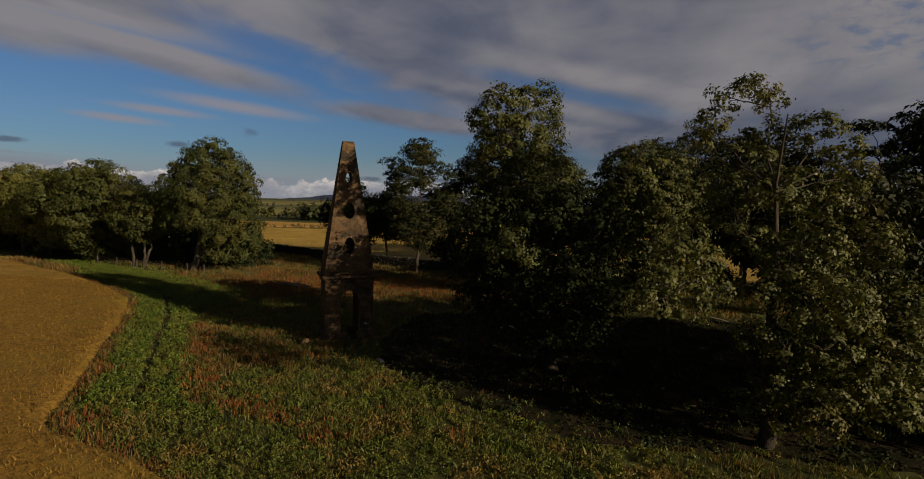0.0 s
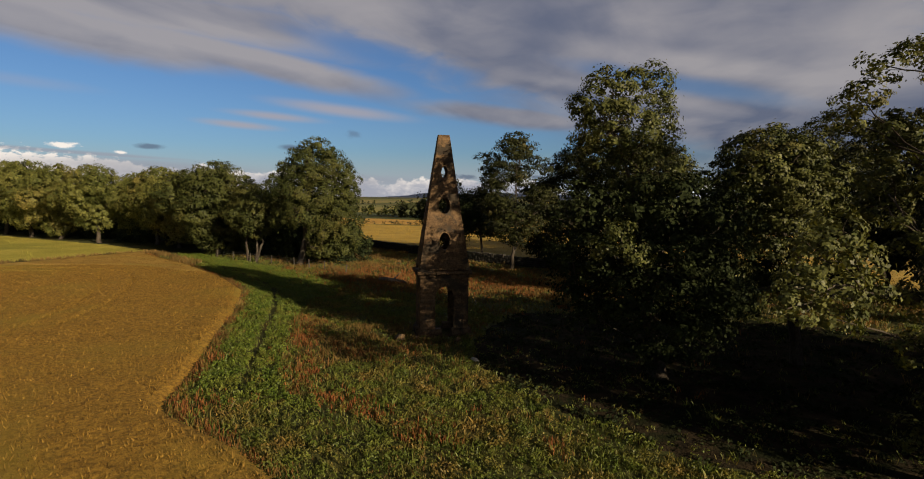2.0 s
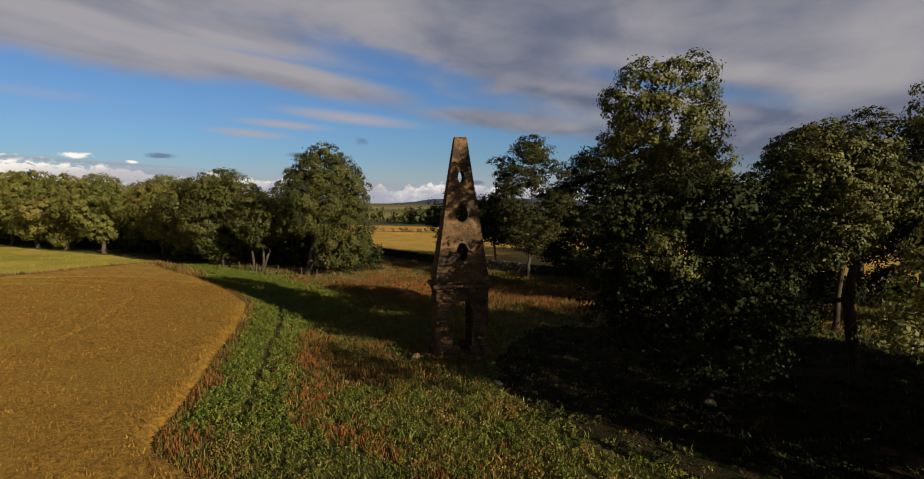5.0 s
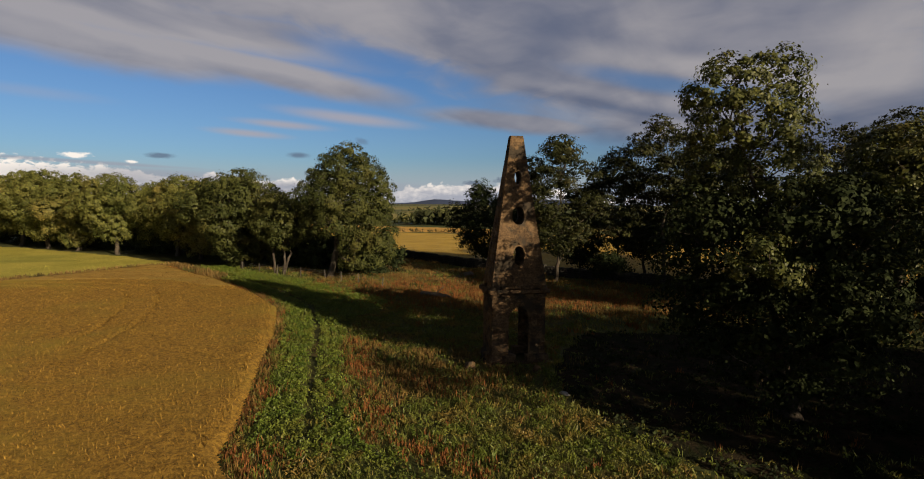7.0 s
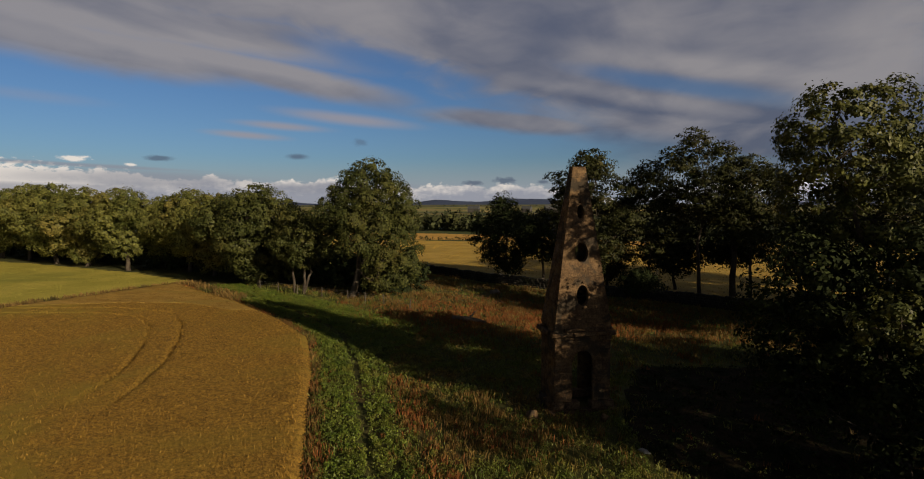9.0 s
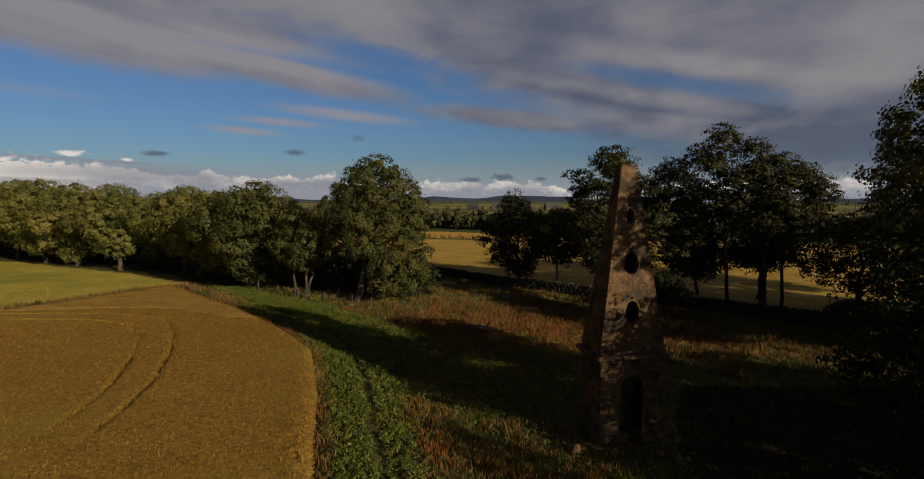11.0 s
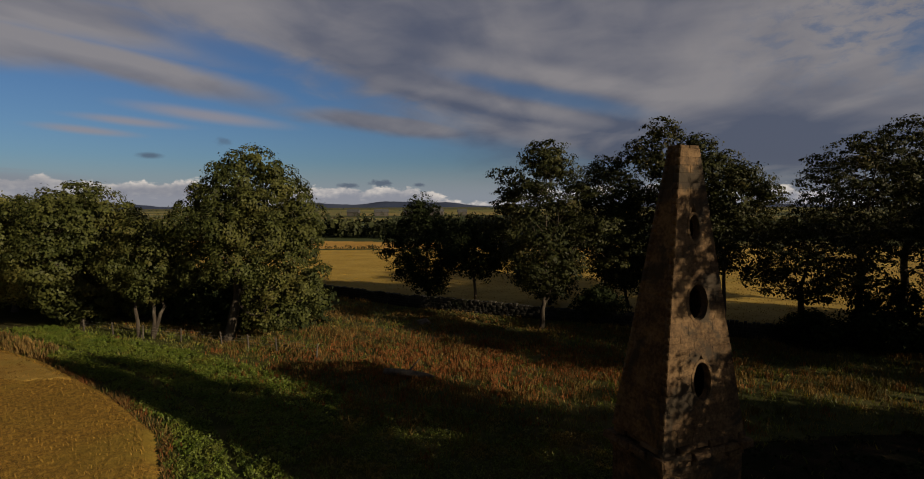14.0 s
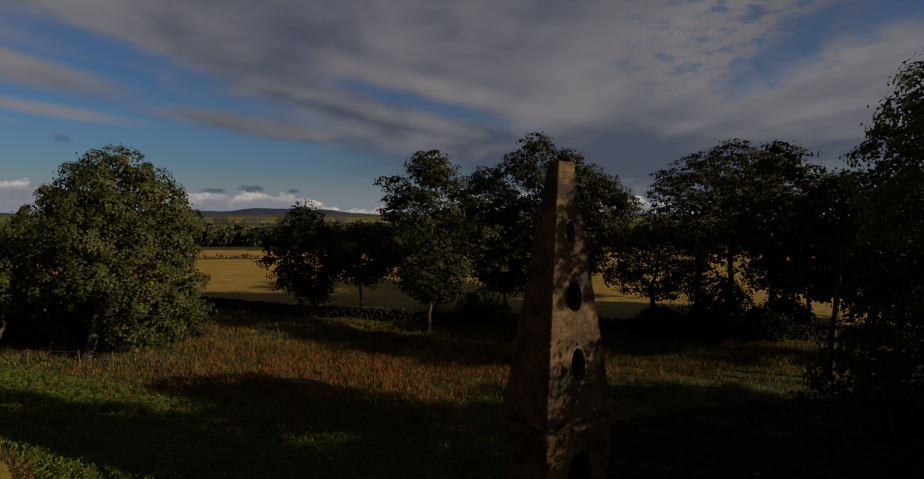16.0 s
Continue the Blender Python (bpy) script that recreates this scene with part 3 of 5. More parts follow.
def obelisk():
    top = new("obelisk")
    top.matrix_world = pose(OBELISK[0], OBELISK[1], 0.0, 0, 0, FACE_TURN)
    tagged(top, "tall tapering sandstone obelisk with oval openings on an arched base", "monument")
    rng = random.Random(11)
    thick = 0.20
    for side in range(4):
        pierced = side % 2 == 0
        trim = 0.0 if pierced else thick
        turn = Matrix.Rotation(radians(90 * side), 4, "Z")
        core_v, core_f, rest_v, rest_f = [], [], [], []
        for z0, z1 in courses():
            y0, y1 = -half_width(z0 + 1e-4, (side + 1) % 2), -half_width(z1 - 1e-4, (side + 1) % 2)
            for a, b in spans(z0, z1, pierced, trim, side):
                n = len(core_v)
                core_v += [turn @ Vector(p) for p in hexa(a, b, z0, z1, y0 + 0.006, y1 + 0.006, thick - 0.014)]
                core_f += [tuple(i + n for i in q) for q in BOX_FACES]
                length = (b[0] + b[1] - a[0] - a[1]) / 2
                count = max(1, round(length / rng.uniform(0.26, 0.80)))
                cut = [0.0] + sorted((i + rng.uniform(-0.22, 0.22)) / count for i in range(1, count)) + [1.0]
                for f0, f1 in zip(cut, cut[1:]):
                    j = 0.003
                    pa = (a[0] + (b[0] - a[0]) * f0 + j, a[1] + (b[1] - a[1]) * f0 + j)
                    pb = (a[0] + (b[0] - a[0]) * f1 - j, a[1] + (b[1] - a[1]) * f1 - j)
                    if pb[0] - pa[0] < 0.03 and pb[1] - pa[1] < 0.03:
                        continue
                    proud = rng.uniform(-0.005, 0.006)
                    v, f = chamfered(hexa(pa, pb, z0 + j, z1 - j, y0 - proud, y1 - proud, 0.10), rng, 0.006)
                    single = (side == 0 and z0 > 4.0) or (side == 0 and z0 < 2.2) or (side == 3 and z0 > 9.5)
                    if single and len(PIECES) < 300:
                        me = bpy.data.meshes.new("block")
                        me.from_pydata([turn @ p for p in v], [], f)
                        me.materials.append(M_STONE)
                        PIECES.append(me)
                    else:
                        n = len(rest_v)
                        rest_v += [turn @ p for p in v]
                        rest_f += [tuple(i + n for i in q) for q in f]
        me = raw("core", core_v, core_f, M_MORTAR)
        part("core", me, None, top, "mortar joints and inner wall")
        part("masonry", raw("masonry", rest_v, rest_f, M_STONE_J), None, top, "", "stuff")
        if not pierced:
            continue
        # dressed rings round the openings
        for zc, a, b in OVALS:
            bm = bmesh.new()
            n = 40
            loops = []
            for r, dy in ((-0.03, -0.018), (0.05, -0.018), (0.05, 0.10), (-0.05, 0.20)):
                row = []
                for i in range(n):
                    t = 2 * math.pi * i / n
                    z = zc + (b + r) * math.sin(t)
                    wob = 0.008 * math.sin(7 * t + zc)
                    row.append(bm.verts.new(turn @ Vector(((a + r + wob) * math.cos(t), -half_width(z, 1) + dy, z))))
                loops.append(row)
            for r0, r1 in zip(loops, loops[1:] + loops[:1]):
                for i in range(n):
                    bm.faces.new((r0[i], r0[(i + 1) % n], r1[(i + 1) % n], r1[i]))
            part("oval_surround", bm, M_STONE, top, "dressed stone ring round an oval opening")
        # arch stones
        n = 11
        for i in range(n):
            t0, t1 = math.pi * i / n + 0.012, math.pi * (i + 1) / n - 0.012
            bm = bmesh.new()
            vs = []
            for t, r in ((t0, 0.0), (t1, 0.0), (t1, 0.26), (t0, 0.26)):
                for dy in (-0.02, 0.20):
                    vs.append(bm.verts.new(turn @ Vector(((ARCH_HALF - 0.02 + r) * math.cos(t), -half_width(2.0, 1) + dy, ARCH_SPRING + (ARCH_TOP - ARCH_SPRING - 0.02 + r) * math.sin(t)))))
            bmesh.ops.convex_hull(bm, input=vs)
            part("arch_stone", bm, M_STONE, top)
    for me in PIECES:
        part("block", me, None, top)
    # cornice of broken, jutting stones
    for level, (z0, z1, jut) in enumerate(((3.98, 4.20, 0.08), (4.20, 4.44, 0.20), (4.44, 4.64, 0.04))):
        for side in range(4):
            reach, deep = half_width(2.0, side % 2) + jut, half_width(2.0, (side + 1) % 2) + jut
            turn = Matrix.Rotation(radians(90 * side), 4, "Z")
            x = -reach
            while x < reach - 0.1:
                w = min(rng.uniform(0.35, 0.75), reach - x)
                out = deep + rng.uniform(-0.12, 0.05)
                v, f = chamfered(hexa((x + 0.008, x + 0.008), (x + w - 0.008, x + w - 0.008), z0 + rng.uniform(0, 0.02), z1 - rng.uniform(0.005, 0.05), -out, -out + rng.uniform(0, 0.05), 0.45), rng, 0.045)
                me = bpy.data.meshes.new("cornice_stone")
                me.from_pydata([turn @ p for p in v], [], f)
                me.materials.append(M_STONE)
                part("cornice_stone", me, None, top)
                x += w
    # spread footing of large worn blocks
    for level, (z0, z1, jut) in enumerate(((-0.15, 0.36, 0.26), (0.34, 0.76, 0.12))):
        for side in range(4):
            reach, deep = half_width(2.0, side % 2) + jut, half_width(2.0, (side + 1) % 2) + jut
            turn = Matrix.Rotation(radians(90 * side), 4, "Z")
            x = -reach
            while x < reach - 0.1:
                w = min(rng.uniform(0.5, 0.95), reach - x)
                if level == 1 and side % 2 == 0 and -0.95 < x + w / 2 < 0.55 and rng.random() < 0.9:
                    x += w
                    continue
                out = deep + rng.uniform(-0.14, 0.10)
                v, f = chamfered(hexa((x + 0.01, x + 0.01), (x + w - 0.01, x + w - 0.01), z0, z1 - rng.uniform(0.0, 0.08), -out, -out, 0.45), rng, 0.06)
                me = bpy.data.meshes.new("footing_stone")
                me.from_pydata([turn @ p for p in v], [], f)
                me.materials.append(M_STONE)
                part("footing_stone", me, None, top)
                x += w
    # cap stones close the flat top
    for i, (x0, x1) in enumerate(((-0.355, -0.02), (0.0, 0.355))):
        v, f = chamfered(hexa((x0, x0), (x1, x1), 12.85, 12.95, -0.23, -0.22, 0.45), rng, 0.02)
        me = bpy.data.meshes.new("cap_stone")
        me.from_pydata(v, [], f)
        me.materials.append(M_STONE)
        part("cap_stone", me, None, top)


obelisk()


# ---- trees ----
def tubes(runs, sides=6):
    """Tapered limbs: each run is a list of (point, radius)."""
    V, F, n = [], [], 0
    ring = np.arange(sides) / sides * 2 * np.pi
    for run in runs:
        pts = np.array([p for p, _ in run], float)
        rad = np.array([r for _, r in run], float)
        tan = np.gradient(pts, axis=0)
        tan /= np.linalg.norm(tan, axis=1, keepdims=True) + 1e-9
        ref = np.array([1.0, 0.13, 0.07]) if abs(tan[0][2]) > 0.7 else np.array([0.1, 0.05, 1.0])
        a = np.cross(tan, ref)
        a /= np.linalg.norm(a, axis=1, keepdims=True) + 1e-9
        b = np.cross(tan, a)
        circle = pts[:, None] + rad[:, None, None] * (np.cos(ring)[None, :, None] * a[:, None] + np.sin(ring)[None, :, None] * b[:, None])
        V.append(circle.reshape(-1, 3))
        m = len(run)
        i = (np.arange(m - 1)[:, None] * sides + np.arange(sides)[None, :]).ravel()
        j = (np.arange(m - 1)[:, None] * sides + (np.arange(sides)[None, :] + 1) % sides).ravel()
        F.append(np.stack([i, j, j + sides, i + sides], 1) + n)
        n += m * sides
    return np.concatenate(V), np.concatenate(F)


def limb(p, q, r0, r1, rng, sag=0.12, steps=6):
    """A crooked limb from p to q."""
    p, q = np.array(p, float), np.array(q, float)
    n = np.linalg.norm(q - p)
    bend = rng.normal(0, sag * n, 3)
    bend[2] = abs(bend[2]) * 0.5
    out = []
    for i in range(steps):
        t = i / (steps - 1)
        w = 4 * t * (1 - t)
        out.append((p + (q - p) * t + bend * w * 0.5 + rng.normal(0, 0.02 * n, 3) * (0 < i < steps - 1), r0 + (r1 - r0) * t))
    return out


def leaves(p, aim, size, rng, up=0.45, face=None):
    """Leaf blades at points p, roughly along aim, as bent diamonds."""
    n = len(p)
    nor = rng.normal(0, 0.6, (n, 3)) + np.array([0, 0, up])
    if face is not None:
        nor = nor * 0.7 + face
    nor /= np.linalg.norm(nor, axis=1, keepdims=True)
    a = aim + rng.normal(0, 0.7, (n, 3))
    a -= nor * (a * nor).sum(1, keepdims=True)
    a /= np.linalg.norm(a, axis=1, keepdims=True) + 1e-9
    b = np.cross(nor, a)
    L = size * rng.uniform(0.55, 1.4, (n, 1))
    v = np.stack([p - a * L * 0.5, p + b * L * 0.34 + nor * L * 0.07, p + a * L * 0.5 - nor * L * 0.08, p - b * L * 0.34 + nor * L * 0.07], 1).reshape(-1, 3)
    i = np.arange(n) * 4
    return v, np.stack([i, i + 1, i + 2, i + 3], 1)


def crown_lobes(h, z0, r, n, rng, lean=(0, 0), top=0.45, widest=0.4, lump=1.0):
    """Lobes (centre, radius) filling a crown: widest part at a share of its height."""
    out = []
    for i in range(n):
        u = (i + rng.uniform(0.1, 0.9)) / n
        prof = math.sin(math.pi * min(1, (u / widest) * 0.5 if u < widest else 0.5 + 0.5 * (u - widest) / (1.001 - widest))) ** 0.7
        prof = max(prof, 0.3 if u < 0.5 else top * (1 - u) + 0.12)
        lr = r * lump * rng.uniform(0.26, 0.42) * (0.75 + 0.4 * prof)
        reach = max(0.0, r * prof * rng.uniform(0.75, 1.12) - lr * 0.7)
        a = i * 2.39996 + rng.uniform(-0.5, 0.5)
        z = z0 + (h - z0) * (0.06 + 0.94 * u) - lr * 0.35
        out.append((np.array([lean[0] * u + reach * math.cos(a), lean[1] * u + reach * math.sin(a), z]), lr))
    return out


def tree_meshes(seed, lobes, fork, trunk_r, clump=0.5, leaf=0.16, per=40, cover=0.8, flat=0.85, squash=0.75, heart=0.0, stems=1, lean=(0, 0), base_flare=1.5, boughs=0.4, stray=0.12, deep=0.74, sides=4):
    """Wood and leaf meshes for a tree whose crown is given as lobes: the trunk rises to the fork, limbs reach into each lobe,
    boughs part from the limbs to domed clumps of leaves all over the lobe, and close inner foliage fills its heart."""
    rng = np.random.default_rng(seed)
    runs, thin, heads = [], [], []
    centre = np.mean([c for c, _ in lobes], 0)
    highest = max(c[2] for c, _ in lobes)
    for s in range(stems):
        foot = np.array([0.0, 0.0, -0.15]) + (np.array([rng.normal(0, 0.5), rng.normal(0, 0.5), 0]) if s else 0)
        head = np.array([centre[0] * 0.35 + rng.normal(0, 0.25) * stems, centre[1] * 0.35 + rng.normal(0, 0.25) * stems, fork])
        crest = np.array([centre[0] * 0.9 + rng.normal(0, 0.5) + lean[0], centre[1] * 0.9 + rng.normal(0, 0.5) + lean[1], highest * 0.9])
        r = trunk_r * (1.0 if stems == 1 else rng.uniform(0.6, 0.85))
        run = [(foot, r * base_flare), (foot + (head - foot) * 0.08, r * 1.15)]
        for t in (0.3, 0.55, 0.8):
            run.append((foot + (head - foot) * t + rng.normal(0, 0.06, 3) * (1, 1, 0), r * (1.08 - 0.25 * t)))
        run.append((head, r * 0.78))
        for t in (0.25, 0.5, 0.75, 1.0):
            run.append((head + (crest - head) * t + rng.normal(0, 0.22, 3), r * 0.7 * (1 - t) ** 1.3 + 0.025))
        runs.append(run)
        heads.append((head, crest, r))
    LC, LR = np.array([c for c, _ in lobes]), np.array([r for _, r in lobes])
    squeeze = np.array([1, 1, flat])
    C, O, R = [], [], []
    joints = [(np.array(p, float), q) for run in runs for p, q in run[5:]]
    order = sorted(range(len(lobes)), key=lambda n: min(np.linalg.norm((lobes[n][0] - p) * (1, 1, 0.7)) for p, _ in joints))
    for k in order:
        c, lr = lobes[k]
        start, thick = min(joints, key=lambda q: np.linalg.norm(q[0] - c) + 2.0 * max(0.0, q[0][2] - c[2] + 0.4) + (0.0 if q[1] > 0.03 else 3.0))
        r0 = max(0.035, min(thick * 0.7, trunk_r * 0.42))
        main = limb(start, c, r0, r0 * 0.55, rng)
        runs.append(main)
        joints += [(np.array(p, float), q) for p, q in main[2:]]
        mpts = np.array([p for p, _ in main])
        n = max(5, int(4 * cover * (lr / clump) ** 2))
        u = (np.arange(n) + 0.5) / n
        a = np.arange(n) * 2.39996 + rng.uniform(0, 6.28)
        zz = 1 - 1.82 * u
        d = np.stack([np.sqrt(1 - zz * zz) * np.cos(a), np.sqrt(1 - zz * zz) * np.sin(a), zz], 1) + rng.normal(0, 0.16, (n, 3))
        d /= np.linalg.norm(d, axis=1, keepdims=True)
        ends = c + d * lr * rng.uniform(0.72, 1.12, (n, 1)) * squeeze
        gap = np.linalg.norm((ends[:, None] - LC[None]) / squeeze, axis=2) / LR[None]
        gap[:, k] = 9.0
        ok = gap.min(1) > deep
        ends, d = ends[ok], d[ok]
        C.append(ends)
        O.append(d)
        R.append(clump * rng.uniform(0.6, 1.35, len(ends)))
        for e in ends[rng.uniform(0, 1, len(ends)) < boughs]:
            thin.append(limb(mpts[rng.integers(len(mpts) // 2, len(mpts))], e, r0 * 0.3, 0.012, rng, 0.16, 4))
    C, O, R = np.concatenate(C), np.concatenate(O), np.concatenate(R)
    wood = [tubes(runs, 8)] + ([tubes(thin, sides)] if thin else [])
    wood_v = np.concatenate([w[0] for w in wood])
    wood_f = np.concatenate([wood[0][1]] + [w[1] + len(wood[0][0]) for w in wood[1:]])
    # leaves over each clump's dome, a few straying beyond it
    c, r, o = np.repeat(C, per, 0), np.repeat(R, per)[:, None], np.repeat(O, per, 0)
    d = rng.normal(0, 1, c.shape)
    d /= np.linalg.norm(d, axis=1, keepdims=True)
    d += o * 0.55 + np.array([0, 0, 0.25])
    d /= np.linalg.norm(d, axis=1, keepdims=True)
    far = np.where(rng.uniform(0, 1, (len(c), 1)) < stray, rng.uniform(1.0, 1.55, (len(c), 1)), rng.uniform(0.55, 1.05, (len(c), 1)))
    p = c + d * r * far * np.array([1, 1, squash])
    aim, face, sizes = d + np.array([0, 0, -0.3]), d * 0.9 + o * 0.7, np.full((len(p), 1), leaf)
    heavy = [(c, lr) for c, lr in lobes if lr >= heart]
    if heavy:
        c = np.repeat(np.array([c for c, _ in heavy]), 46, 0)
        lr = np.repeat(np.array([lr for _, lr in heavy]), 46)[:, None]
        d = rng.normal(0, 1, c.shape)
        d /= np.linalg.norm(d, axis=1, keepdims=True)
        p = np.concatenate([p, c + d * lr * 0.55 * rng.uniform(0, 1, (len(c), 1)) ** 0.4 * squeeze])
        aim, face, sizes = np.concatenate([aim, d]), np.concatenate([face, d]), np.concatenate([sizes, np.minimum(lr * 0.42, leaf * 2.6)])
    return (wood_v, wood_f), leaves(p, aim, sizes, rng, 0.3, face)


def tree(x, y, label, wood, foliage, leaf, group="", turn=0.0, scale=1.0, category="tree"):
    top = new("tree")
    top.matrix_world = pose(x, y, float(relief(x, y)), 0, 0, turn) @ Matrix.Scale(scale, 4)
    tagged(top, label, category, group)
    part("trunk", raw("trunk", *wood, M_BARK, True), None, top)
    part("crown", raw("crown", *foliage, leaf), None, top)
    return top


def lobe(dx, dy, z, r):
    return (np.array([dx, dy, z], float), r)


def hero_trees():
    # tall sycamore beside the obelisk: a high domed head drawn towards it, and a broad dark skirt
    lobes = [lobe(-2.4, 0.3, 14.5, 1.3), lobe(-1.0, 0.4, 14.6, 1.2), lobe(-3.3, 0.2, 13.7, 1.2), lobe(-1.2, 0.4, 13.4, 1.5), lobe(-2.4, -0.9, 12.7, 1.4), lobe(-2.6, 1.4, 12.6, 1.5), lobe(-0.8, -0.2, 12.2, 1.3),
             lobe(-2.9, 1.4, 11.2, 1.2), lobe(-3.3, 1.2, 9.4, 1.2), lobe(-0.9, 0.6, 10.4, 1.6), lobe(-0.1, 0.9, 10.9, 1.4), lobe(-3.9, -1.1, 8.3, 1.6), lobe(-1.0, -2.2, 8.6, 1.7),
             lobe(1.6, 1.2, 9.0, 1.7), lobe(2.2, -1.1, 8.0, 1.6), lobe(-4.6, 0.9, 6.9, 1.5), lobe(-3.3, -1.8, 6.0, 1.5), lobe(-1.3, 2.4, 8.1, 1.7), lobe(0.6, -2.5, 6.2, 1.5), lobe(2.6, 0.9, 6.1, 1.5), lobe(-3.9, 2.1, 5.2, 1.4), lobe(-1.9, -2.4, 4.3, 1.3), lobe(-4.4, 0.2, 4.4, 1.2), lobe(-2.5, 0.6, 3.1, 1.2), lobe(0.6, -1.5, 3.4, 1.2), lobe(1.6, 0.8, 3.5, 1.2), lobe(-0.5, 1.8, 3.2, 1.2), lobe(-3.7, -0.7, 3.2, 1.1), lobe(2.8, -0.4, 4.2, 1.2), lobe(1.0, 2.6, 4.2, 1.5), lobe(-1.2, 3.0, 4.6, 1.5), lobe(3.0, 2.2, 4.4, 1.4), lobe(-3.2, 2.6, 3.8, 1.3), lobe(0.2, 3.4, 6.2, 1.5), lobe(0.6, 3.0, 2.6, 1.2), lobe(2.4, 2.6, 2.4, 1.1)]
    # skirt split off in darker leaves to stand for shade; south lobes block sun
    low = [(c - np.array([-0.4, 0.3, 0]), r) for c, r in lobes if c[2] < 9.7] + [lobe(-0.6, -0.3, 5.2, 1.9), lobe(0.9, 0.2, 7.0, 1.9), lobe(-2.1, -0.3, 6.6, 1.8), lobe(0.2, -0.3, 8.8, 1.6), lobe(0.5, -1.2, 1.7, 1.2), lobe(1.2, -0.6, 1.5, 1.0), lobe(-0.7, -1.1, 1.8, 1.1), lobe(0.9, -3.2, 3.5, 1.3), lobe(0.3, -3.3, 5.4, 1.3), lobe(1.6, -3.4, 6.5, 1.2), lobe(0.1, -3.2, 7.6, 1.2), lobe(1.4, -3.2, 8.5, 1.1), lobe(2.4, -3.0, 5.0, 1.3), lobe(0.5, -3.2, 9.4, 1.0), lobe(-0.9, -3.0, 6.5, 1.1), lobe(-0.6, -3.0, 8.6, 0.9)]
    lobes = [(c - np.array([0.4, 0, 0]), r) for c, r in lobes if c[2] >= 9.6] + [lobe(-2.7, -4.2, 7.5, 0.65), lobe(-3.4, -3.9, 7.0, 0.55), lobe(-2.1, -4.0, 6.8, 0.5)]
    tree(4.85, 29.9, "lower crown of the sycamore, shade put into its dark leaves", *tree_meshes(28, low, 2.0, 0.16, clump=0.55, leaf=0.17, per=60, cover=0.7, boughs=0.15, deep=0.9), M_DARKLEAF)
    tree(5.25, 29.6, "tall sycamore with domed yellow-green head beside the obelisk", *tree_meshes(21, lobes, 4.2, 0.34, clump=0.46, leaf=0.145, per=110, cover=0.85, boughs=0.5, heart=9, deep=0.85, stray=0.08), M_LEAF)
    # spreading sycamore with open, lit crown and a hanging skirt
    lobes = [lobe(0.3, 3.2, 14.5, 0.8), lobe(-0.7, 3.4, 14.2, 0.7), lobe(1.0, 3.0, 14.0, 0.6), lobe(1.2, 2.8, 12.5, 1.0), lobe(-1.2, 3.6, 13.0, 0.9), lobe(-1.4, 3.9, 12.2, 0.8), lobe(2.4, 1.9, 12.6, 1.1), lobe(3.0, 1.5, 11.9, 0.8), lobe(3.2, 0.9, 10.8, 1.0), lobe(-0.6, 2.6, 11.4, 0.8), lobe(0.4, 2.2, 11.2, 0.9),
             lobe(-0.8, 3.3, 9.9, 0.8), lobe(-0.9, 2.6, 9.0, 0.8), lobe(1.0, 0.9, 10.0, 1.2), lobe(2.2, 0.9, 9.6, 1.1), lobe(3.9, 0.3, 8.2, 0.9), lobe(3.9, 0.5, 7.0, 0.9), lobe(0.6, -0.6, 7.6, 1.2), lobe(4.9, 0.2, 5.4, 1.4), lobe(1.6, -1.2, 5.6, 1.2), lobe(5.6, -0.2, 4.0, 1.3), lobe(3.6, -1.3, 4.4, 1.4), lobe(2.4, -1.6, 3.6, 1.2), lobe(4.6, -1.0, 2.8, 1.3), lobe(5.6, -0.6, 2.3, 1.1), lobe(3.2, -1.6, 2.3, 1.1), lobe(-0.7, 3.0, 10.7, 0.8), lobe(-0.9, 2.2, 9.8, 0.8), lobe(2.0, -0.4, 4.7, 1.1), lobe(2.7, 1.2, 2.7, 1.1), lobe(-0.2, 0.1, 9.9, 1.0), lobe(0.9, -0.3, 6.6, 1.1)]
    lobes = [(c, r * (0.84 if c[2] > 9.4 else 1.0)) for c, r in lobes]
    # its long low bough, hanging out over the grass
    lobes += [lobe(-4.3, -1.9, 8.4, 0.65), lobe(-5.0, -2.4, 7.6, 0.7), lobe(-5.5, -2.8, 6.8, 0.65), lobe(-6.0, -3.0, 6.2, 0.5), lobe(-4.5, -2.1, 6.7, 0.65), lobe(-3.5, -1.3, 7.4, 0.65), lobe(-4.1, -1.7, 5.7, 0.55), lobe(-2.9, -0.8, 6.4, 0.6)]
    # leafy shoots down its sunny side, nearly to the grass
    for side, z, r in ((-0.9, 8.2, 0.75), (0.3, 7.4, 0.8), (1.4, 8.0, 0.8), (-0.6, 6.2, 0.75), (0.8, 5.8, 0.8), (2.0, 6.4, 0.85), (-0.7, 4.6, 0.7), (0.5, 4.2, 0.75), (1.6, 4.4, 0.85), (0.0, 2.9, 0.7), (1.0, 2.6, 0.75), (2.2, 3.0, 0.85), (-0.5, 1.9, 0.55), (0.6, 1.6, 0.6), (1.7, 1.7, 0.7)):
        lobes.append(lobe(0.86 * side - 0.5, -0.51 * side - 0.85, z, r))
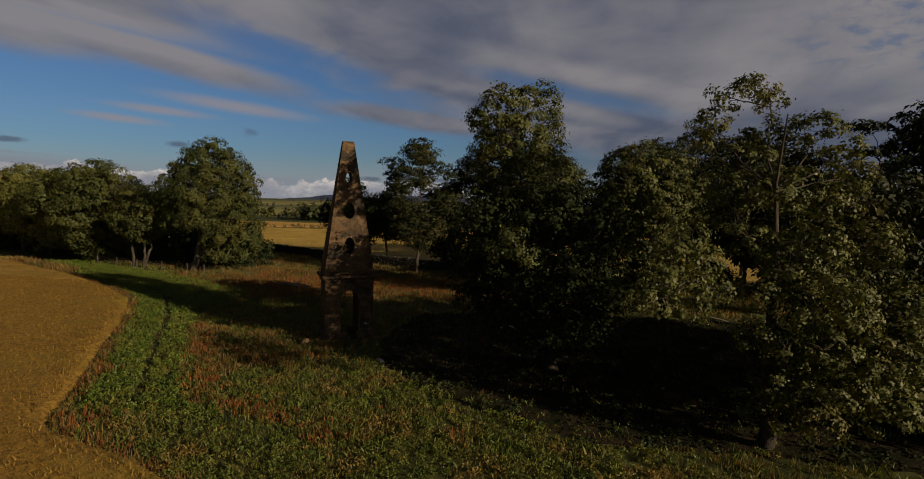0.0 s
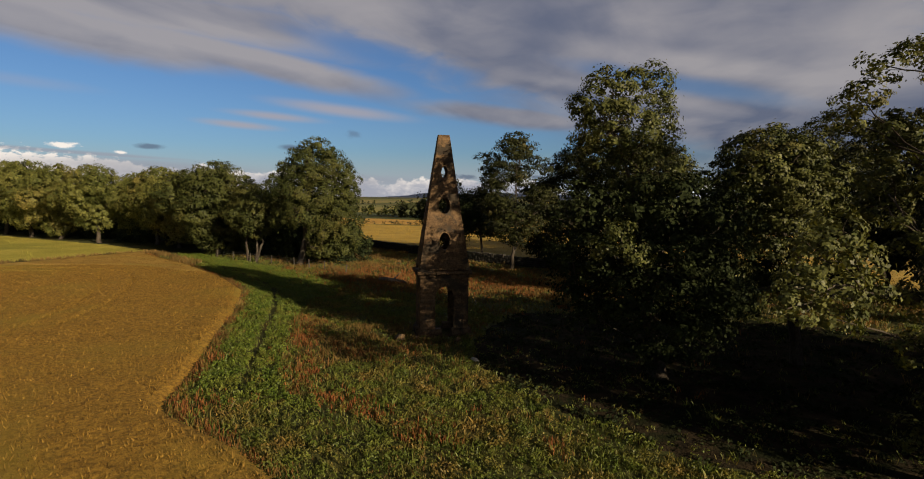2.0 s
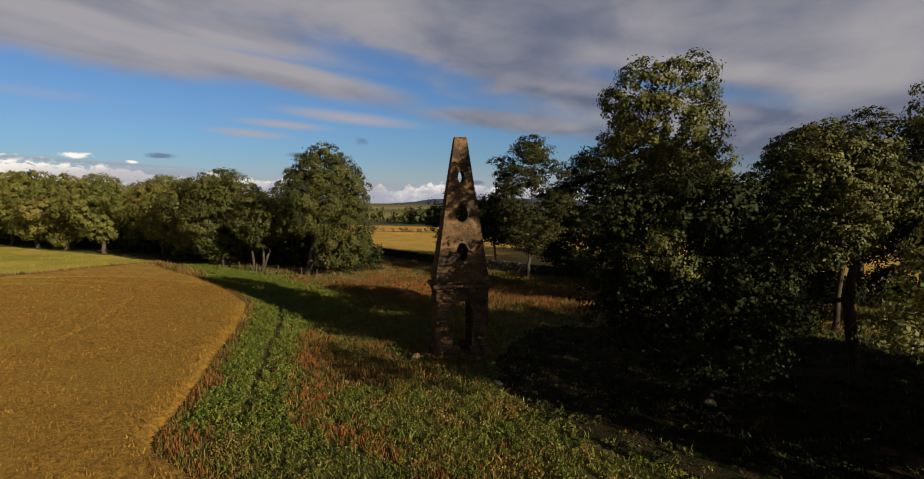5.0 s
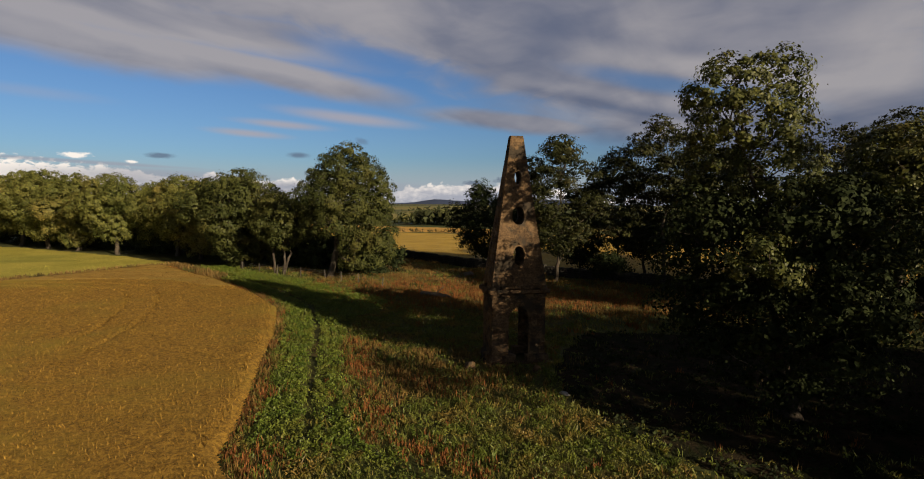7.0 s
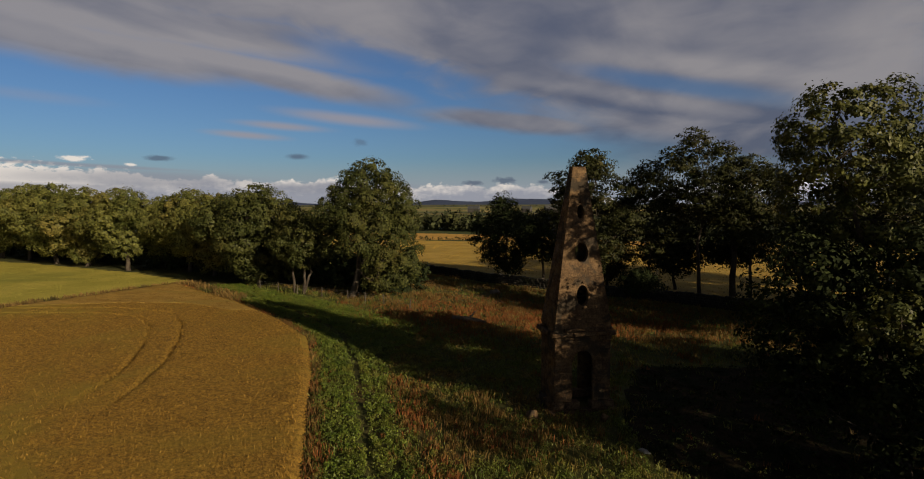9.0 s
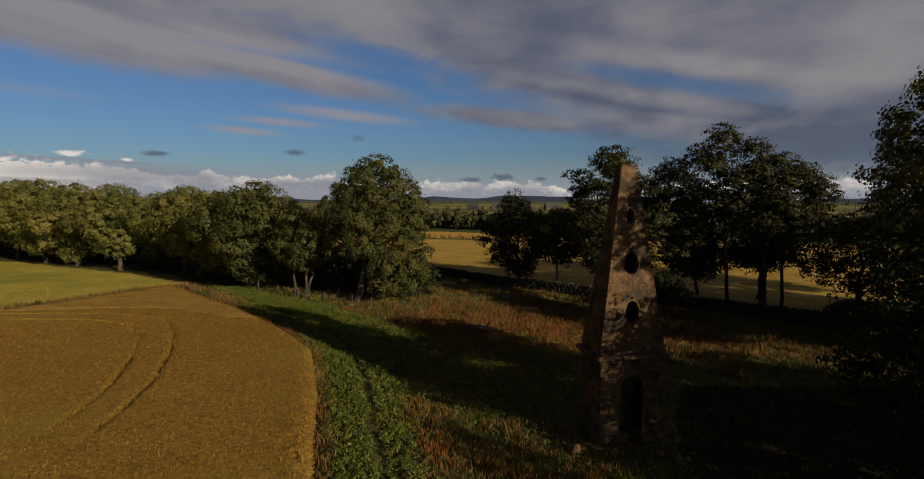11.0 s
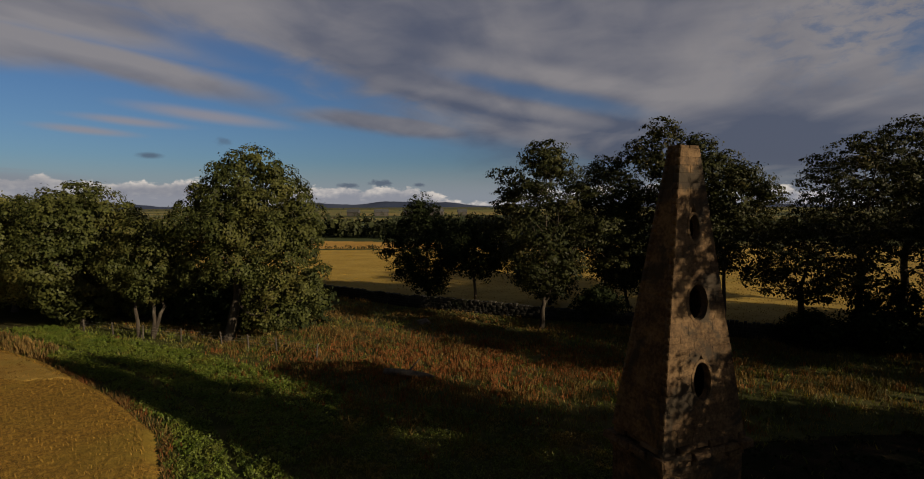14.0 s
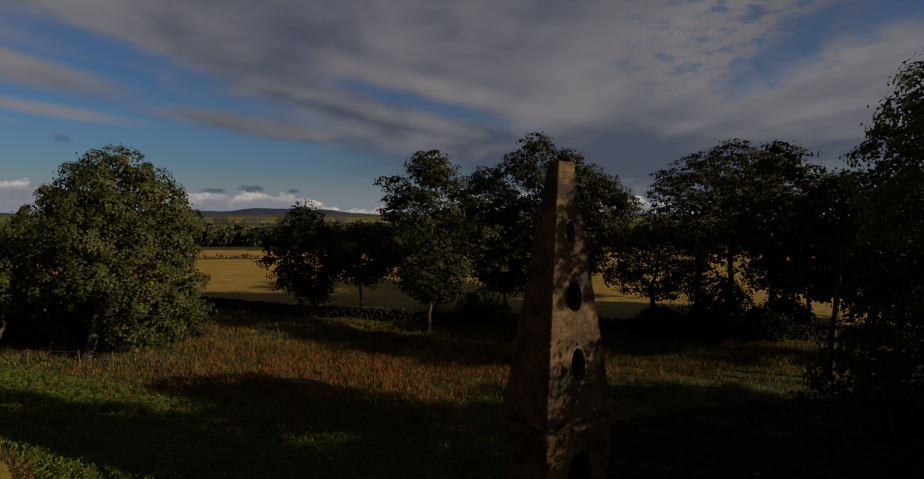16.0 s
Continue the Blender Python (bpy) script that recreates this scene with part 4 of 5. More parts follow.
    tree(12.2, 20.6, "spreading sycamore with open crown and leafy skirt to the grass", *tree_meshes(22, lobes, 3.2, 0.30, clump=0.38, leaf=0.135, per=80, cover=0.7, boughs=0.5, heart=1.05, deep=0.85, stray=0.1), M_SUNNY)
    # darker trees behind them
    rng = np.random.default_rng(23)
    lobes = [(c + np.array([-2.2, -0.8, 0]), r) for c, r in crown_lobes(12.7, 6.6, 3.3, 30, rng, (-0.3, 0), 1.1, 0.7)] + [lobe(-4.5, -0.5, 5.0, 1.5), lobe(-3.5, 0.5, 3.5, 1.4), lobe(-5.0, 0.0, 7.2, 1.4), lobe(-4.2, 0.6, 2.4, 1.2)]
    tree(13.1, 33.2, "dark broad-headed tree with pale forked trunk", *tree_meshes(23, lobes, 4.5, 0.3, clump=0.48, leaf=0.155, per=90, cover=0.8, flat=0.7, squash=0.6, boughs=0.4, heart=1.2, deep=0.85, stray=0.08), M_LEAF)
    # oak at the field corner: dense, uneven, leafy to the ground on one side
    lobes = [lobe(1.3, 0, 14.3, 1.2), lobe(3.9, 0, 13.9, 1.2), lobe(-0.2, 0, 13.5, 1.3), lobe(5.4, 0, 12.3, 1.3), lobe(6.3, 0, 10.3, 1.3), lobe(6.6, 0, 8.6, 1.3), lobe(2.6, 0, 14.9, 1.1), lobe(0.9, 0.3, 13.2, 1.9), lobe(4.3, -0.2, 12.6, 1.6), lobe(-0.6, 0.2, 11.4, 1.9), lobe(2.4, -1.6, 11.2, 1.9), lobe(4.6, 0.5, 10.4, 1.7), lobe(-1.7, -0.5, 9.6, 1.7), lobe(0.6, -2.2, 9.0, 1.9), lobe(3.6, -1.9, 8.6, 1.9), lobe(5.0, 0.3, 8.0, 1.6),
             lobe(-2.2, 0.6, 7.4, 1.8), lobe(5.3, -0.7, 6.0, 1.8), lobe(2.0, -2.4, 6.6, 1.9), lobe(-0.9, -1.7, 6.0, 1.7), lobe(5.9, -0.4, 4.2, 1.7), lobe(3.9, -1.9, 4.4, 1.8), lobe(6.2, -0.3, 2.5, 1.5), lobe(4.6, -1.4, 2.3, 1.5), lobe(3.2, -1.2, 2.0, 1.2), lobe(1.0, 2.2, 10.6, 2.0), lobe(3.2, 2.2, 8.2, 2.0), lobe(-1.0, 2.0, 8.0, 1.9), lobe(-2.6, -0.5, 5.2, 1.6), lobe(-1.5, -1.5, 4.0, 1.5), lobe(0.5, -2.2, 3.7, 1.5), lobe(2.0, -2.3, 3.3, 1.4), lobe(1.8, 0.5, 12.2, 1.6), lobe(3.4, 0.4, 13.4, 1.3), lobe(-0.2, -0.6, 12.4, 1.2), lobe(2.2, 2.0, 5.4, 1.8), lobe(-3.6, 0.2, 7.6, 1.7), lobe(-3.0, -0.8, 9.4, 1.4), lobe(-4.2, 0.0, 5.6, 1.5), lobe(-1.8, 0.2, 11.2, 1.4), lobe(5.8, 0.2, 9.2, 1.3), lobe(0.2, 0.0, 13.6, 1.2), lobe(6.8, 0.0, 5.4, 1.3), lobe(7.0, -0.2, 3.6, 1.3), lobe(4.7, 0.0, 13.3, 1.3), lobe(5.7, 0.2, 11.3, 1.4), lobe(-1.2, 0.0, 12.5, 1.3), lobe(-2.6, -1.0, 3.2, 1.4), lobe(0.3, -1.8, 2.4, 1.2), lobe(6.3, 0.2, 7.4, 1.3), lobe(-2.6, 0.0, 10.6, 1.2)]
    jit = np.random.default_rng(6)
    lobes = [(c, r * jit.uniform(0.68, 1.1)) for c, r in lobes if c[0] > 2.8 or c[2] > 5.3]
    tree(-32.2, 64.6, "large oak with dense uneven crown at the field corner", *tree_meshes(25, lobes, 3.4, 0.42, clump=0.75, leaf=0.21, per=115, cover=0.95, boughs=0.3, deep=0.78, squash=0.85, stray=0.04, sides=3), M_OAK)
    # forked thorn with bare pale stems beside the oak
    rng = np.random.default_rng(27)
    lobes = crown_lobes(9.8, 3.6, 3.6, 18, rng, (-0.4, 0), 0.9, 0.5)
    tree(-38.9, 65.7, "small forked thorn with bare pale stems beside the oak", *tree_meshes(27, lobes, 2.6, 0.2, clump=0.7, leaf=0.22, per=90, cover=0.9, stems=3, boughs=0.4, deep=0.85, sides=3), M_OAK)


hero_trees()


def wall_side_trees():
    # beech clump behind the dyke: three stems
    rng = np.random.default_rng(31)
    for x, y, h, r, tr, z0, w in ((6.5, 67.8, 18.6, 5.0, 0.2, 8.0, 0.6), (9.7, 67.5, 15.8, 5.0, 0.34, 7.2, 0.55), (11.4, 67.5, 14.5, 4.2, 0.17, 6.6, 0.5)):
        seed = int(x * 10)
        lobes = crown_lobes(h, z0, r, 32, rng, (-1.2 if x < 8 else 0.8, 0), 0.8, w, 0.68)
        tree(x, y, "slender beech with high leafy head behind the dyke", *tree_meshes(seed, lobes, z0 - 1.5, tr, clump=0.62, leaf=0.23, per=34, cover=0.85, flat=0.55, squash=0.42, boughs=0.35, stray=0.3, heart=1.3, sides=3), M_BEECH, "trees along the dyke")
    # shorter trees along the dyke, crown low
    for x, y, h, r, tr, z0, lean, label, leaf in (
            (-5.6, 66.8, 16.6, 5.6, 0.24, 2.9, (0.2, 0), "tall dark beech with low sweeping boughs before the dyke", M_BEECH),
            (2.1, 72.0, 15.6, 5.4, 0.2, 3.0, (-0.3, 0), "dark beech with sweeping boughs behind the dyke", M_BEECH),
            (-2.5, 78.0, 6.4, 3.6, 0.2, 0.8, (0, 0), "dark thorn thicket behind the dyke", M_DARKLEAF),
            (-10.5, 78.0, 9.4, 4.8, 0.17, 3.8, (0.3, 0), "small forked hawthorn standing at the dyke", M_DARKLEAF),
            (-15.8, 82.6, 11.6, 5.0, 0.3, 0.4, (-0.9, 0), "ivy-clad dark tree leafy to its foot at the dyke", M_DARKLEAF),
            (0.6, 69.6, 3.0, 2.4, 0.1, 0.2, (0, 0), "low dark thorn bush by the dyke", M_DARKLEAF),
            (5.5, 76.0, 7.2, 3.8, 0.2, 2.2, (0, 0), "dark thorn thicket behind the dyke", M_DARKLEAF),
            (11.5, 74.5, 7.6, 3.8, 0.2, 3.6, (0, 0), "dark thorn thicket behind the dyke", M_DARKLEAF),
            (14.6, 60.4, 2.4, 2.0, 0.06, 0.1, (0, 0), "low dark thorn bush by the dyke", M_DARKLEAF),
            (18.4, 58.6, 2.6, 2.2, 0.06, 0.1, (0, 0), "low dark thorn bush by the dyke", M_DARKLEAF),
            (22.4, 56.8, 2.4, 2.0, 0.06, 0.1, (0, 0), "low dark thorn bush by the dyke", M_DARKLEAF),
            (17.4, 65.4, 10.0, 6.2, 0.3, 2.8, (0.2, 0), "low spreading tree with pale limbs by the dyke", M_BEECH),
            (21.5, 61.5, 4.8, 3.2, 0.2, 0.6, (0.3, 0), "dark bushy thorn beside the dyke", M_DARKLEAF),
            (25.0, 68.5, 17.6, 6.0, 0.3, 6.5, (-0.5, 0), "broad layered beech beyond the dyke", M_BEECH),
            (31.0, 70.4, 19.4, 6.8, 0.34, 7.0, (0, 0), "tall broad layered beech beyond the dyke", M_BEECH),
            (37.4, 71.0, 19.2, 6.6, 0.32, 6.0, (0, 0), "tall broad layered beech beyond the dyke", M_BEECH),
            (33.0, 62.0, 11.0, 4.6, 0.24, 2.6, (0, 0), "dark bushy beech beyond the dyke", M_BEECH),
            (38.5, 60.0, 9.5, 4.6, 0.24, 0.8, (0, 0), "dark bushy beech beyond the dyke", M_BEECH),
            (28.5, 60.5, 2.8, 2.2, 0.08, 0.1, (0, 0), "low dark thorn bush by the dyke", M_DARKLEAF),
            (18.1, 46.7, 13.6, 2.6, 0.2, 9.2, (0, 0), "pale-stemmed forked ash behind the wood's edge", M_BEECH),
            (24.5, 58.0, 13.0, 4.4, 0.26, 3.6, (0, 0), "dark broad beech in the wood's edge", M_BEECH),
            (33.0, 53.0, 15.0, 5.4, 0.3, 4.0, (0, 0), "dark broad beech in the wood's edge", M_BEECH),
            # hidden by nearer trees, added to shade the meadow
            (29.5, 45.0, 12.0, 4.6, 0.3, 1.0, (0, 0), "hidden tree in the wood's edge, added to shade the meadow", M_BEECH),
            (45.0, 50.0, 10.5, 5.6, 0.3, 4.6, (0, 0), "dark broad beech in the wood's edge", M_BEECH),
            # hidden by the sycamore before it, added to shade what lies beyond
            (16.6, 23.2, 11.2, 3.2, 0.24, 1.0, (0, 0), "hidden tree behind the spreading sycamore, added to cast shade", M_BEECH),
            (22.0, 27.5, 11.0, 3.6, 0.26, 5.6, (0, 0), "slim dark tree with bare lower stem", M_BEECH),
            # unseen from here down, added only to cast shade
            (24.0, 34.0, 9.0, 3.6, 0.26, 0.6, (0, 0), "unseen dark tree within the wood, added to cast shade", M_BEECH),
            (31.0, 25.7, 13.4, 5.0, 0.28, 0.6, (0, 0), "unseen dark tree within the wood, added to cast shade", M_BEECH),
            (34.5, 18.0, 14.0, 5.0, 0.28, 1.2, (0, 0), "unseen dense tree within the wood, added to cast shade", M_BEECH),
            (25.4, 18.6, 6.2, 2.8, 0.12, 0.2, (0, 0), "unseen bush at the wood's outer edge, added to cast shade", M_DARKLEAF),
            (27.0, 22.6, 6.4, 3.2, 0.12, 0.2, (0, 0), "unseen bush at the wood's outer edge, added to cast shade", M_DARKLEAF),
            (30.0, 27.8, 6.4, 3.2, 0.12, 0.2, (0, 0), "unseen bush at the wood's outer edge, added to cast shade", M_DARKLEAF),
            (33.0, 34.5, 18.0, 4.6, 0.3, 11.0, (0, 0), "unseen high-crowned tree within the wood, added to cast shade", M_BEECH),
            (43.4, 36.6, 18.5, 5.2, 0.3, 11.0, (0, 0), "unseen high-crowned tree within the wood, added to cast shade", M_BEECH)):
        hidden = "within" in label or "outer edge" in label or x > 32
        rng = np.random.default_rng(int(abs(x) * 10 + y))
        lobes = crown_lobes(h, z0, r, 20 if hidden else 38, rng, lean, 0.8, 0.5, 1.0 if hidden else 0.7)
        beech = leaf is M_BEECH
        form = dict(clump=0.95, leaf=0.42, per=26, cover=0.8, boughs=0.1) if hidden else dict(clump=0.62, leaf=0.23, per=36, cover=0.62 if "layered" in label or "spreading" in label else 0.9, boughs=0.35, heart=9 if "layered" in label or "spreading" in label else 1.3 if beech else 0.9)
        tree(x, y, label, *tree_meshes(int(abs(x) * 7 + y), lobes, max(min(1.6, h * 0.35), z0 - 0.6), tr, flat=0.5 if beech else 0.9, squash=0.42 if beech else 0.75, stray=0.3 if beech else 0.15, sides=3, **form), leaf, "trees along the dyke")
    # Scots pines: bare stems, flat layered heads
    for x, y, h in ((38.2, 48.7, 17.4), (47.0, 58.0, 16.5)):
        rng = np.random.default_rng(int(x + y))
        lobes = [(np.array([rng.normal(0, 1.7), rng.normal(0, 1.7), h - 0.8 - i * (h * 0.38 / 9)]), rng.uniform(0.9, 1.5)) for i in range(10)]
        tree(x, y, "Scots pine with reddish stem and layered dark head", *tree_meshes(int(x * 3 + y), lobes, h * 0.55, 0.26, clump=0.6, leaf=0.26, per=34, flat=0.35, squash=0.5, sides=3), M_PINE, "pines beyond the dyke")


wall_side_trees()


def left_row():
    """The long hedgerow of mature trees along the far side of the fields: four models, set out again and again."""
    models = []
    for s in range(4):
        rng = np.random.default_rng(50 + s)
        lobes = crown_lobes((13.2, 12.6, 13.0, 12.0)[s], (1.5, 3.4, 2.4, 1.3)[s], (6.8, 6.0, 6.4, 5.6)[s], (34, 26, 26, 28)[s], rng, (rng.normal(0, 0.8), 0), 1.15, 0.68, 0.95)
        models.append(tree_meshes(60 + s, lobes, (3.0, 2.4, 3.2, 2.2)[s], 0.36, clump=0.85, leaf=0.27, per=82, cover=0.95, boughs=0.3, deep=0.84, stray=0.06, sides=3))
    rng = random.Random(8)
    spots = [(-47.6, 70.5, 0, 0.95), (-52.5, 74.5, 2, 0.86), (-59.5, 78.0, 3, 0.96), (-66.0, 81.0, 1, 0.96), (-72.0, 85.0, 2, 0.88), (-77.0, 80.8, 1, 0.98), (-88.5, 84.5, 3, 1.06), (-97.5, 87.0, 2, 1.04),
             (-107.0, 90.0, 1, 1.06), (-117.0, 93.0, 2, 1.0), (-128.0, 95.0, 3, 1.1), (-139.0, 97.0, 1, 1.1), (-150.0, 99.0, 2, 1.1), (-43.5, 73.0, 3, 0.70), (-58.0, 86.0, 2, 0.78)]
    first = {}
    for x, y, s, k in spots:
        turn = rng.uniform(0, 360)
        if s in first:
            ob = copy_thing(first[s], pose(x, y, 0, 0, 0, turn))
            ob.scale = (k, k, k)
        else:
            first[s] = tree(x, y, "mature leafy hedgerow tree along the field edge", *models[s], M_HEDGE if s else M_OAK, "hedgerow trees", turn, k)
    # shaded thorn understorey behind the stems
    rng2 = np.random.default_rng(77)
    wood, foliage = tree_meshes(78, crown_lobes(4.6, 0.2, 3.2, 14, rng2, (0, 0), 1.0, 0.5), 0.9, 0.1, clump=0.8, leaf=0.34, per=50, cover=0.9, boughs=0.2, sides=3)
    bush = None
    for x, y, *_ in spots[1:13] + [(-38.0, 66.5), (-33.5, 66.0), (-43.0, 68.5)]:
        for dx, dy in ((1.5, 5.0), (6.0, 3.5)):
            m = pose(x + dx, y + dy, 0, 0, 0, rng.uniform(0, 360))
            if bush is None:
                bush = tree(x + dx, y + dy, "low dark thorn bush beneath the hedgerow trees", wood, foliage, M_DARKLEAF, "hedgerow bushes", category="bush")
            else:
                copy_thing(bush, m)


left_row()


# ---- dry-stone dyke ----
def dyke():
    top = new("wall_dyke")
    tagged(top, "long dry-stone dyke with rough coping stones", "wall", "", "structure")
    rng = random.Random(14)
    core, stones, made = bmesh.new(), [], 0
    rest_v, rest_f = [], []
    for (x0, y0), (x1, y1) in zip(WALL_LINE, WALL_LINE[1:]):
        n = math.hypot(x1 - x0, y1 - y0)
        ux, uy = (x1 - x0) / n, (y1 - y0) / n
        turn = Matrix(((ux, -uy, 0, x0), (uy, ux, 0, y0), (0, 0, 1, 0), (0, 0, 0, 1)))
        vs = [core.verts.new(turn @ Vector(p)) for p in [(0, -0.24, -0.1), (n, -0.24, -0.1), (n, 0.24, -0.1), (0, 0.24, -0.1), (0, -0.17, 1.14), (n, -0.17, 1.14), (n, 0.17, 1.14), (0, 0.17, 1.14)]]
        for q in BOX_FACES:
            core.faces.new([vs[i] for i in q])
        for row in range(5):
            x = rng.uniform(0, 0.3)
            coping = row == 4
            z0 = row * 0.25
            z1 = z0 + (0.25 if not coping else rng.uniform(0.18, 0.3))
            while x < n:
                w = rng.uniform(0.22, 0.75) if not coping else rng.uniform(0.22, 0.42)
                out = 0.30 - 0.02 * row + rng.uniform(-0.03, 0.04)
                hi = z1 + (rng.uniform(-0.07, 0.08) if coping else -0.015)
                v, f = chamfered(hexa((x, x + 0.02), (x + w - 0.02, x + w - 0.03), z0 + 0.01, hi, -out, -out + 0.02, out + 0.28 if coping else 0.2), rng, 0.022)
                v = [turn @ p for p in v]
                if -24 < x0 + ux * x < 13 and coping and made < 290:
                    me = bpy.data.meshes.new("coping_stone")
                    me.from_pydata(v, [], f)
                    me.materials.append(M_RUBBLE)
                    stones.append(me)
                    made += 1
                else:
                    k = len(rest_v)
                    rest_v += v
                    rest_f += [tuple(i + k for i in q) for q in f]
                x += w
    part("core", core, M_DYKE, top)
    part("stonework", raw("stonework", rest_v, rest_f, M_RUBBLE), None, top, "", "stuff")
    for me in stones:
        part("coping_stone", me, None, top)


dyke()


# ---- grass, weeds and crop ears ----
def scatter(poly, density, seed, keep=None):
    """Random points in a polygon, about so many to the square metre."""
    rng = np.random.default_rng(seed)
    p = np.array(poly)
    lo, hi = p.min(0), p.max(0)
    n = int(np.prod(hi - lo) * density)
    x, y = rng.uniform(lo[0], hi[0], n), rng.uniform(lo[1], hi[1], n)
    ok = inside(x, y, poly)
    if keep is not None:
        ok &= rng.uniform(0, 1, n) < keep(x, y)
    return x[ok], y[ok], rng


def blades(name, x, y, rng, mat, height, width, per, spread, label, lean=0.35, lift=0.0, category="grass", hvar=None):
    """Tufts: per blades at each point, each blade two triangles (a bent quad)."""
    n = len(x) * per
    px, py = np.repeat(x, per) + rng.normal(0, spread, n), np.repeat(y, per) + rng.normal(0, spread, n)
    h = height * rng.uniform(0.55, 1.3, n)
    if hvar is not None:
        h *= hvar(px, py)
    a = rng.uniform(0, 2 * np.pi, n)
    w = width * rng.uniform(0.6, 1.4, n)
    ca, sa = np.cos(a), np.sin(a)
    b = rng.uniform(0, 2 * np.pi, n)
    lx, ly = np.cos(b) * h * lean * rng.uniform(0.2, 1.2, n), np.sin(b) * h * lean * rng.uniform(0.2, 1.2, n)
    z = relief(px, py) + lift
    v = np.empty((n, 4, 3))
    v[:, 0] = np.stack([px - ca * w * 0.5, py - sa * w * 0.5, z - 0.03], 1)
    v[:, 1] = np.stack([px + ca * w * 0.5, py + sa * w * 0.5, z - 0.03], 1)
    v[:, 2] = np.stack([px + lx * 0.5 + ca * w * 0.45, py + ly * 0.5 + sa * w * 0.45, z + h * 0.62], 1)
    v[:, 3] = np.stack([px + lx - ca * w * 0.1, py + ly - sa * w * 0.1, z + h], 1)
    i = np.arange(n) * 4
    ob = new(name, raw(name, v.reshape(-1, 3), np.stack([i, i + 1, i + 2, i + 3], 1), mat))
    return tagged(ob, label, category, "", "stuff")


def clumps(name, x, y, rng, mat, radius, height, per, size, label, hvar=None, category="weeds"):
    """Low domed clumps of broad leaves: per leaves over each dome."""
    n = len(x) * per
    px, py = np.repeat(x, per), np.repeat(y, per)
    grow = np.repeat(rng.uniform(0.5, 1.4, len(x)), per)
    if hvar is not None:
        grow = grow * hvar(px, py)
    d = rng.normal(0, 1, (n, 3))
    d /= np.linalg.norm(d, axis=1, keepdims=True)
    d[:, 2] = np.abs(d[:, 2])
    k = rng.uniform(0.7, 1.08, n)
    p = np.stack([px + d[:, 0] * radius * k, py + d[:, 1] * radius * k, 0.03 + height * grow * k * (0.25 + 0.75 * d[:, 2])], 1)
    p[:, 2] += relief(p[:, 0], p[:, 1])
    v, f = leaves(p, d * np.array([1, 1, 0.4]), size, rng, 0.6)
    ob = new(name, raw(name, v, f, mat))
    return tagged(ob, label, category, "", "stuff")


def off_crop(px, py):
    return to_line(px, py, CROP_EDGE)


# WOOD follows the trees' shadow edge; the dark sheet paints that shade
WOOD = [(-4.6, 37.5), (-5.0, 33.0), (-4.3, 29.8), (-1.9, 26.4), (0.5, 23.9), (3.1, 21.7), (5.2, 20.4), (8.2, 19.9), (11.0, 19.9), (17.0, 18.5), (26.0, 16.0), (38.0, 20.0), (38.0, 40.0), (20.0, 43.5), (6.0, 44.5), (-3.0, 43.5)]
sheet("wood_floor", WOOD, 0.4, 0.035, M_FLOOR_SHADE, "dark sheet under the trees, their shade put into its colour", "ground", 0.02, 1.0)


def off_field(px, py):
    return (1.0 - inside(px, py, CROP)) * (1.0 - 0.9 * inside(px + 0.5 * wavy(px, py, 1.3, 4.0), py + 0.5 * wavy(px, py, 1.1, 9.0), WOOD))


MEADOW = CROP_EDGE[:8] + [(-16.7, 21.2), (-13.7, 19.1), (-8.0, 15.9), (-4.0, 12.5), (0.0, 5.0), (10.0, 6.0), (18.0, 10.0), (48.0, 20.0), (48.0, 49.0), (26.0, 55.4), (12.0, 61.7), (4.0, 66.4), (-7.0, 71.7), (-18.0, 77.6), (-31.0, 87.4), (-40.0, 72.0)]
NEAR = [(-28.5, 46.5), (-23.7, 37.0), (-19.3, 27.3), (-17.0, 21.0), (-13.7, 19.1), (-8.0, 15.9), (-4.0, 12.5), (0.0, 5.0), (8.0, 8.0), (16.0, 14.0), (12.0, 24.0), (-2.0, 33.0), (-6.0, 45.0), (-22.0, 52.0)]


def off_track(px, py):
    """Thin growth in the one worn rut that runs along the field, and a fainter one beside it."""
    d = off_crop(px, py)
    return np.clip((np.abs(d - 2.9 - 0.12 * wavy(px, py, 2.0, 3.0)) - 0.13) / 0.15 + (py < 23.0), 0.0, 1)


def lush(px, py):
    """The bright green strip along the field: 1 inside it."""
    d = off_crop(px, py) + 0.45 * wavy(px, py, 1.9, 8.0)
    wide = 4.7 + 5.0 * np.clip((py - 42.0) / 8.0, 0, 1)
    return np.clip((d - 0.65) / 0.35, 0, 1) * np.clip((wide - d) / 0.4, 0, 1) * (py < 72) * np.clip((py - 21.0) / 2.0, 0, 1)


